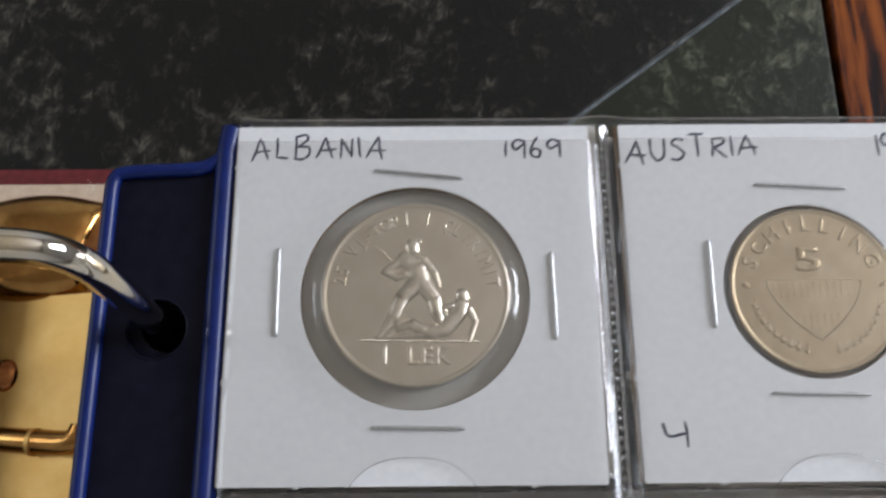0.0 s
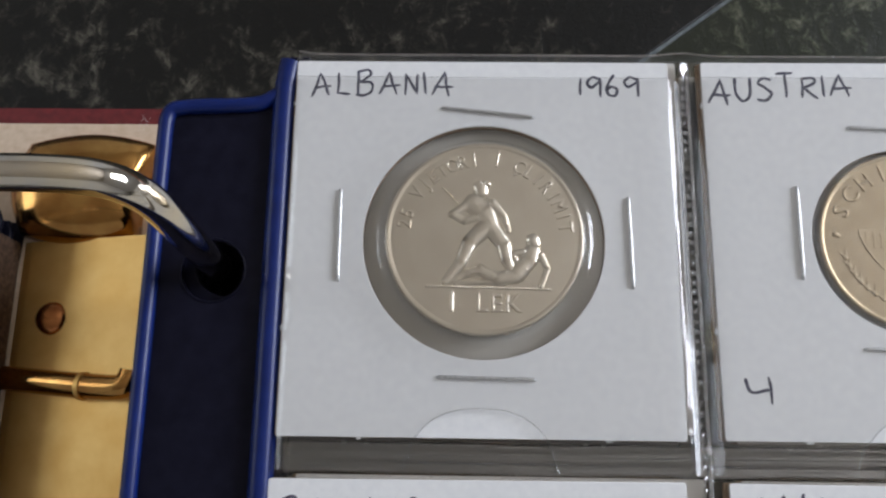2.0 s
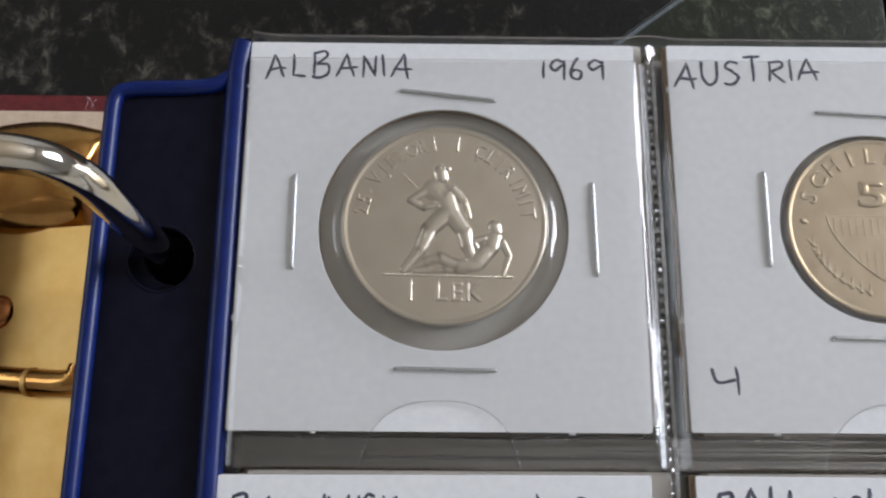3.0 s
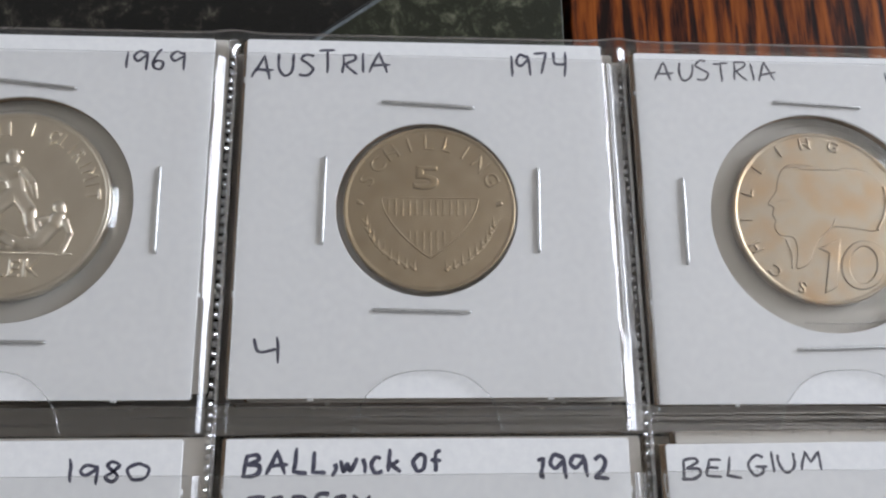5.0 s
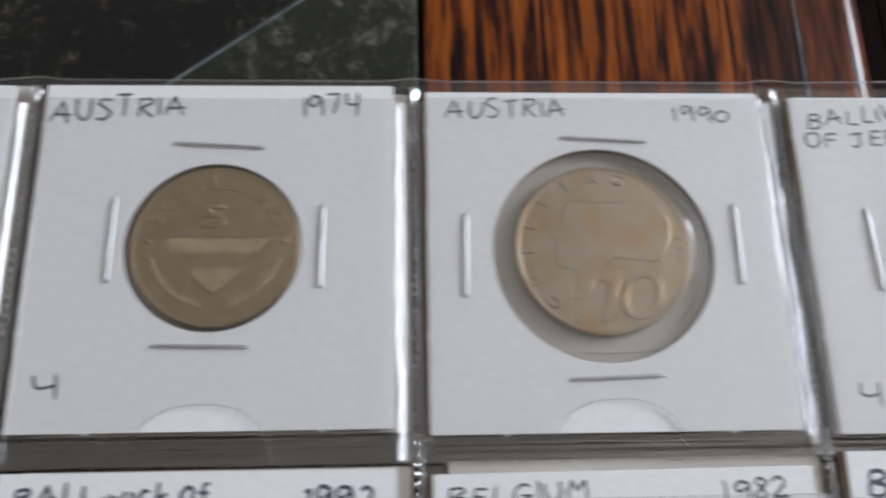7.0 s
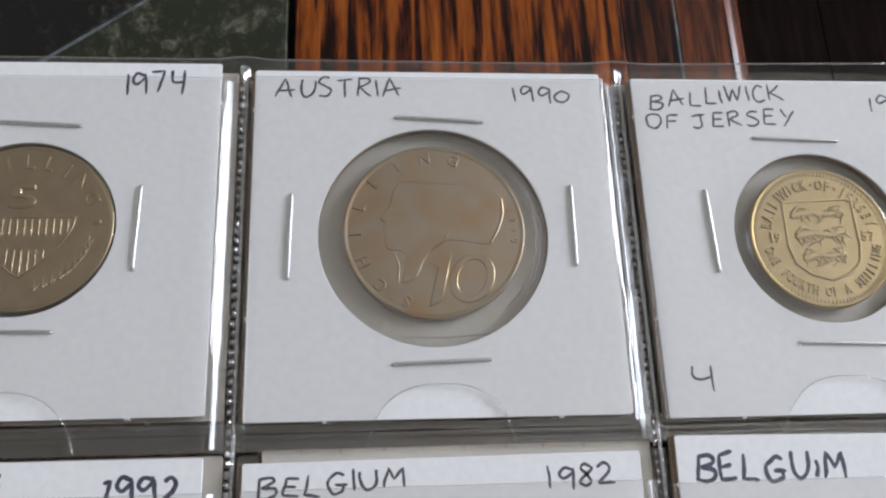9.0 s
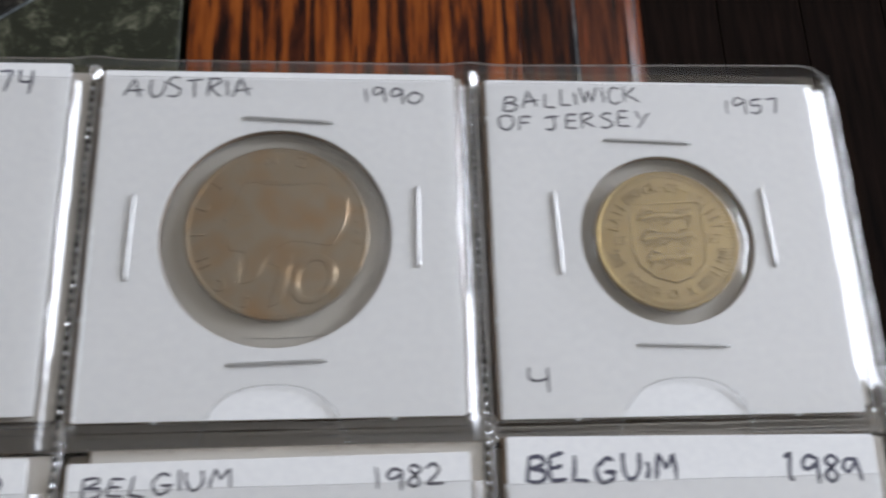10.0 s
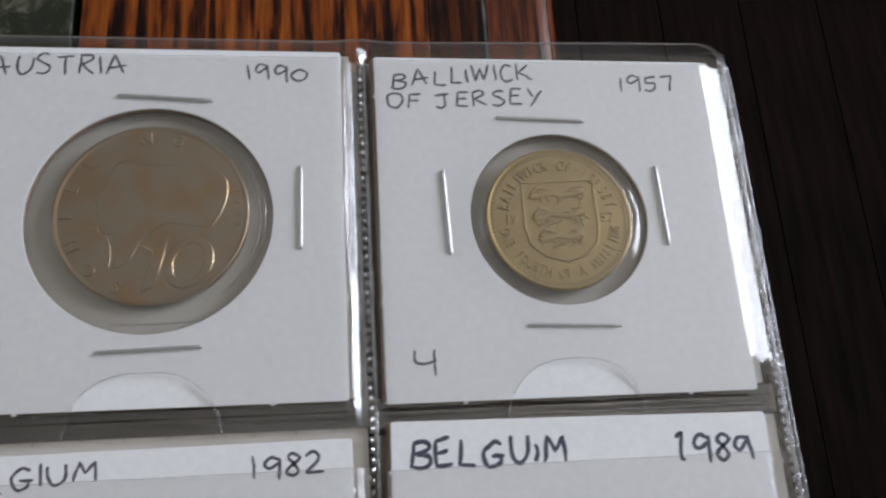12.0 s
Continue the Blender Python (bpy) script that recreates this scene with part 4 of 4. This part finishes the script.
# worn 5 schilling
five = coin_blank("coin", "worn grey coin with a striped shield and SCHILLING", NICKEL, FIVE, 0.4)
lettering(around("SCHILLING", 9.5, -66, 16.2, 2.9, FIELD - 0.16) + flat_text("5", -2.3, 2.7, 4.7, FIELD - 0.2, 1.75), NICKEL, five)
def shield_half(drop):
    return 6.6 * (1 - (drop / 8.6) ** 1.8)


shield = [(-shield_half(0.86 * k), 1.4 - 0.86 * k) for k in range(11)]
shield += [(-x, y) for x, y in reversed(shield[:-1])]
outline_ridge("shield_outline", shield, 0.13, NICKEL, five, True, FIELD - 0.02)
bm = bmesh.new()
for k in range(13):
    x = -5.64 + 0.94 * k
    deep = 1.4 - 8.6 * (1 - (abs(x) + 0.3) / 6.6) ** (1 / 1.8)
    box(x - 0.22, x + 0.22, max(-1.2, deep), 1.1, FIELD - 0.1, FIELD + 0.04, 0.08, 1, into=bm)
    if deep < -3.9:
        box(x - 0.22, x + 0.22, deep, -3.3, FIELD - 0.1, FIELD + 0.04, 0.08, 1, into=bm)
part("shield_stripes", bm, NICKEL, five)["kind"] = "stuff"
bm = bmesh.new()
for s in (-1, 1):
    for k in range(9):
        ang = radians(106 + k * 7.5)
        cx, cy = s * 9.0 * math.sin(ang), 9.0 * math.cos(ang)
        relief(bm, [(cx, cy), (cx + s * 0.9, cy + 0.95)], 0.32, 0.12, 0.5)
        relief(bm, [(cx, cy), (cx - s * 0.1, cy + 1.4)], 0.28, 0.12, 0.5)
    relief(bm, [(s * 9.7, 0.7), (s * 9.3, 0.5)], 0.4, 0.3, 0.5)
part("branch_relief", bm, NICKEL, five, smooth=True)

# toned 10 schilling, a warm reflection also tinted into its colour
ten = coin_blank("coin", "toned silvery coin, brown reflection tinted in, with a plain profile relief and a large 10", TONED, TEN, 0.45, 0, 1.35)
placed = around("SCHILLING", 11.0, -158, 21.7, 2.3, FIELD) + around("1990", 11.3, 74, 8, 1.5, FIELD)
lettering(placed, TONED, ten)
plate("numeral", [[(2.4, -3.1), (0.9, -10.2), (-1.1, -11.2), (0.3, -5.4), (-1.2, -4.7)]], FIELD - 0.2, FIELD + 0.13, TONED, ten, "raised figure one", 0.2)


def leaning_oval(cx, cy, rx, ry, n=40):
    return [(cx + rx * math.cos(2 * math.pi * k / n) + 0.18 * ry * math.sin(2 * math.pi * k / n), cy + ry * math.sin(2 * math.pi * k / n)) for k in range(n)]


plate("numeral", [leaning_oval(5.0, -7.0, 3.2, 3.6), leaning_oval(5.0, -7.0, 1.9, 2.6)], FIELD - 0.2, FIELD + 0.13, TONED, ten, "raised figure nought", 0.2)
head = [(-4.6, 7.4), (-5.8, 5.6), (-6.2, 3.8), (-7.6, 1.9), (-6.9, 1.2), (-7.2, 0.2), (-6.8, -0.6), (-7.1, -1.6), (-6.4, -2.9), (-4.6, -3.2), (-4.2, -5.0), (-4.6, -7.6), (-2.6, -6.8), (-1.2, -4.0), (1.4, -1.7), (5.2, -1.9), (7.6, -2.1), (9.3, 0.4), (9.9, 3.6), (8.6, 6.2), (5.0, 7.4), (2.0, 7.1), (-2.4, 7.9)]
plate("head_relief", [smooth_loop(head)], FIELD - 0.2, FIELD + 0.06, TONED, ten, "plain low relief of a head in a scarf", 0.16)
for pts, w in (([(-4.6, 7.1), (-3.0, 7.4), (-1.6, 7.0), (0.6, 7.0), (3.4, 6.9)], 0.12), ([(0.4, -2.4), (1.2, -1.6), (1.9, -0.4)], 0.14), ([(-6.2, 2.2), (-5.2, 2.5), (-4.4, 2.2)], 0.1), ([(9.6, 4.6), (9.7, 2.6), (9.0, 0.2), (7.8, -1.9)], 0.24), ([(-5.6, -3.4), (-5.0, -5.4), (-5.2, -7.6)], 0.1)):
    outline_ridge("fold", smooth_loop(pts, 5, False) + [pts[-1]], w, TONED, ten, False, FIELD + 0.06)

# small brass quarter shilling
quarter = coin_blank("coin", "small brassy coin with a relief shield and worn lettering", BRASS, QUARTER, 0.4, 110)
lettering(around("BAILIWICK·OF·JERSEY", 8.1, -78, 8.5, 2.2, FIELD, False, 0.66) + around("ONE FOURTH OF A SHILLING", 8.2, 256, -6.7, 2.0, FIELD, True, 0.6) + flat_text("19", -7.6, -0.8, 2.0, FIELD) + flat_text("57", 6.0, -0.6, 2.0, FIELD), BRASS, quarter)
edge = [(-5.1, 5.3), (5.4, 5.8), (5.6, -1.4), (5.1, -3.9), (3.2, -5.6), (0.6, -6.5), (-2.4, -5.7), (-4.4, -4.0), (-5.1, -1.5)]
outline_ridge("shield_outline", edge, 0.22, BRASS, quarter, True)
bm = bmesh.new()
rng = random.Random(5)
for row in range(3):
    y = 3.5 - row * 3.2
    w = 3.7 - 0.4 * row * row / 2
    relief(bm, [(-w, y - 0.3), (-w * 0.3, y + 0.25), (w * 0.4, y - 0.1), (w, y + 0.4)], 0.5, 0.4, 0.45)
    for k in range(15):
        x = -w + 0.3 + k * w / 7
        y1 = y + rng.uniform(-0.5, 0.7)
        relief(bm, [(x, y1), (x + rng.uniform(-0.6, 0.6), y1 - 0.5), (x + rng.uniform(-0.8, 0.8), y1 - 1.1)], 0.24, 0.16, 0.9)
    relief(bm, [(w * 0.9, y + 0.2), (w * 0.6, y + 1.1), (w, y + 1.3)], 0.25, 0.15, 0.9)
    relief(bm, [(-w, y + 0.2), (-w * 0.8, y + 1.0), (-w * 0.5, y + 0.9)], 0.35, 0.25, 0.8)
part("shield_relief", bm, BRASS, quarter, smooth=True)

# ---- floorboards ----
board_mesh = None
fl = bpy.data.objects["floor"]
for k in range(31):
    x = -1880 + k * 110
    if x > 1400:
        break
    if board_mesh is None:
        o = part("floorboard", box(0, 109, -1600, 2200, FLOOR_Z - 8, FLOOR_Z, 1.5), DARKWOOD, fl)
        board_mesh = o.data
    else:
        o = link("floorboard", board_mesh, None, fl)
    o.location.x = x / 1000
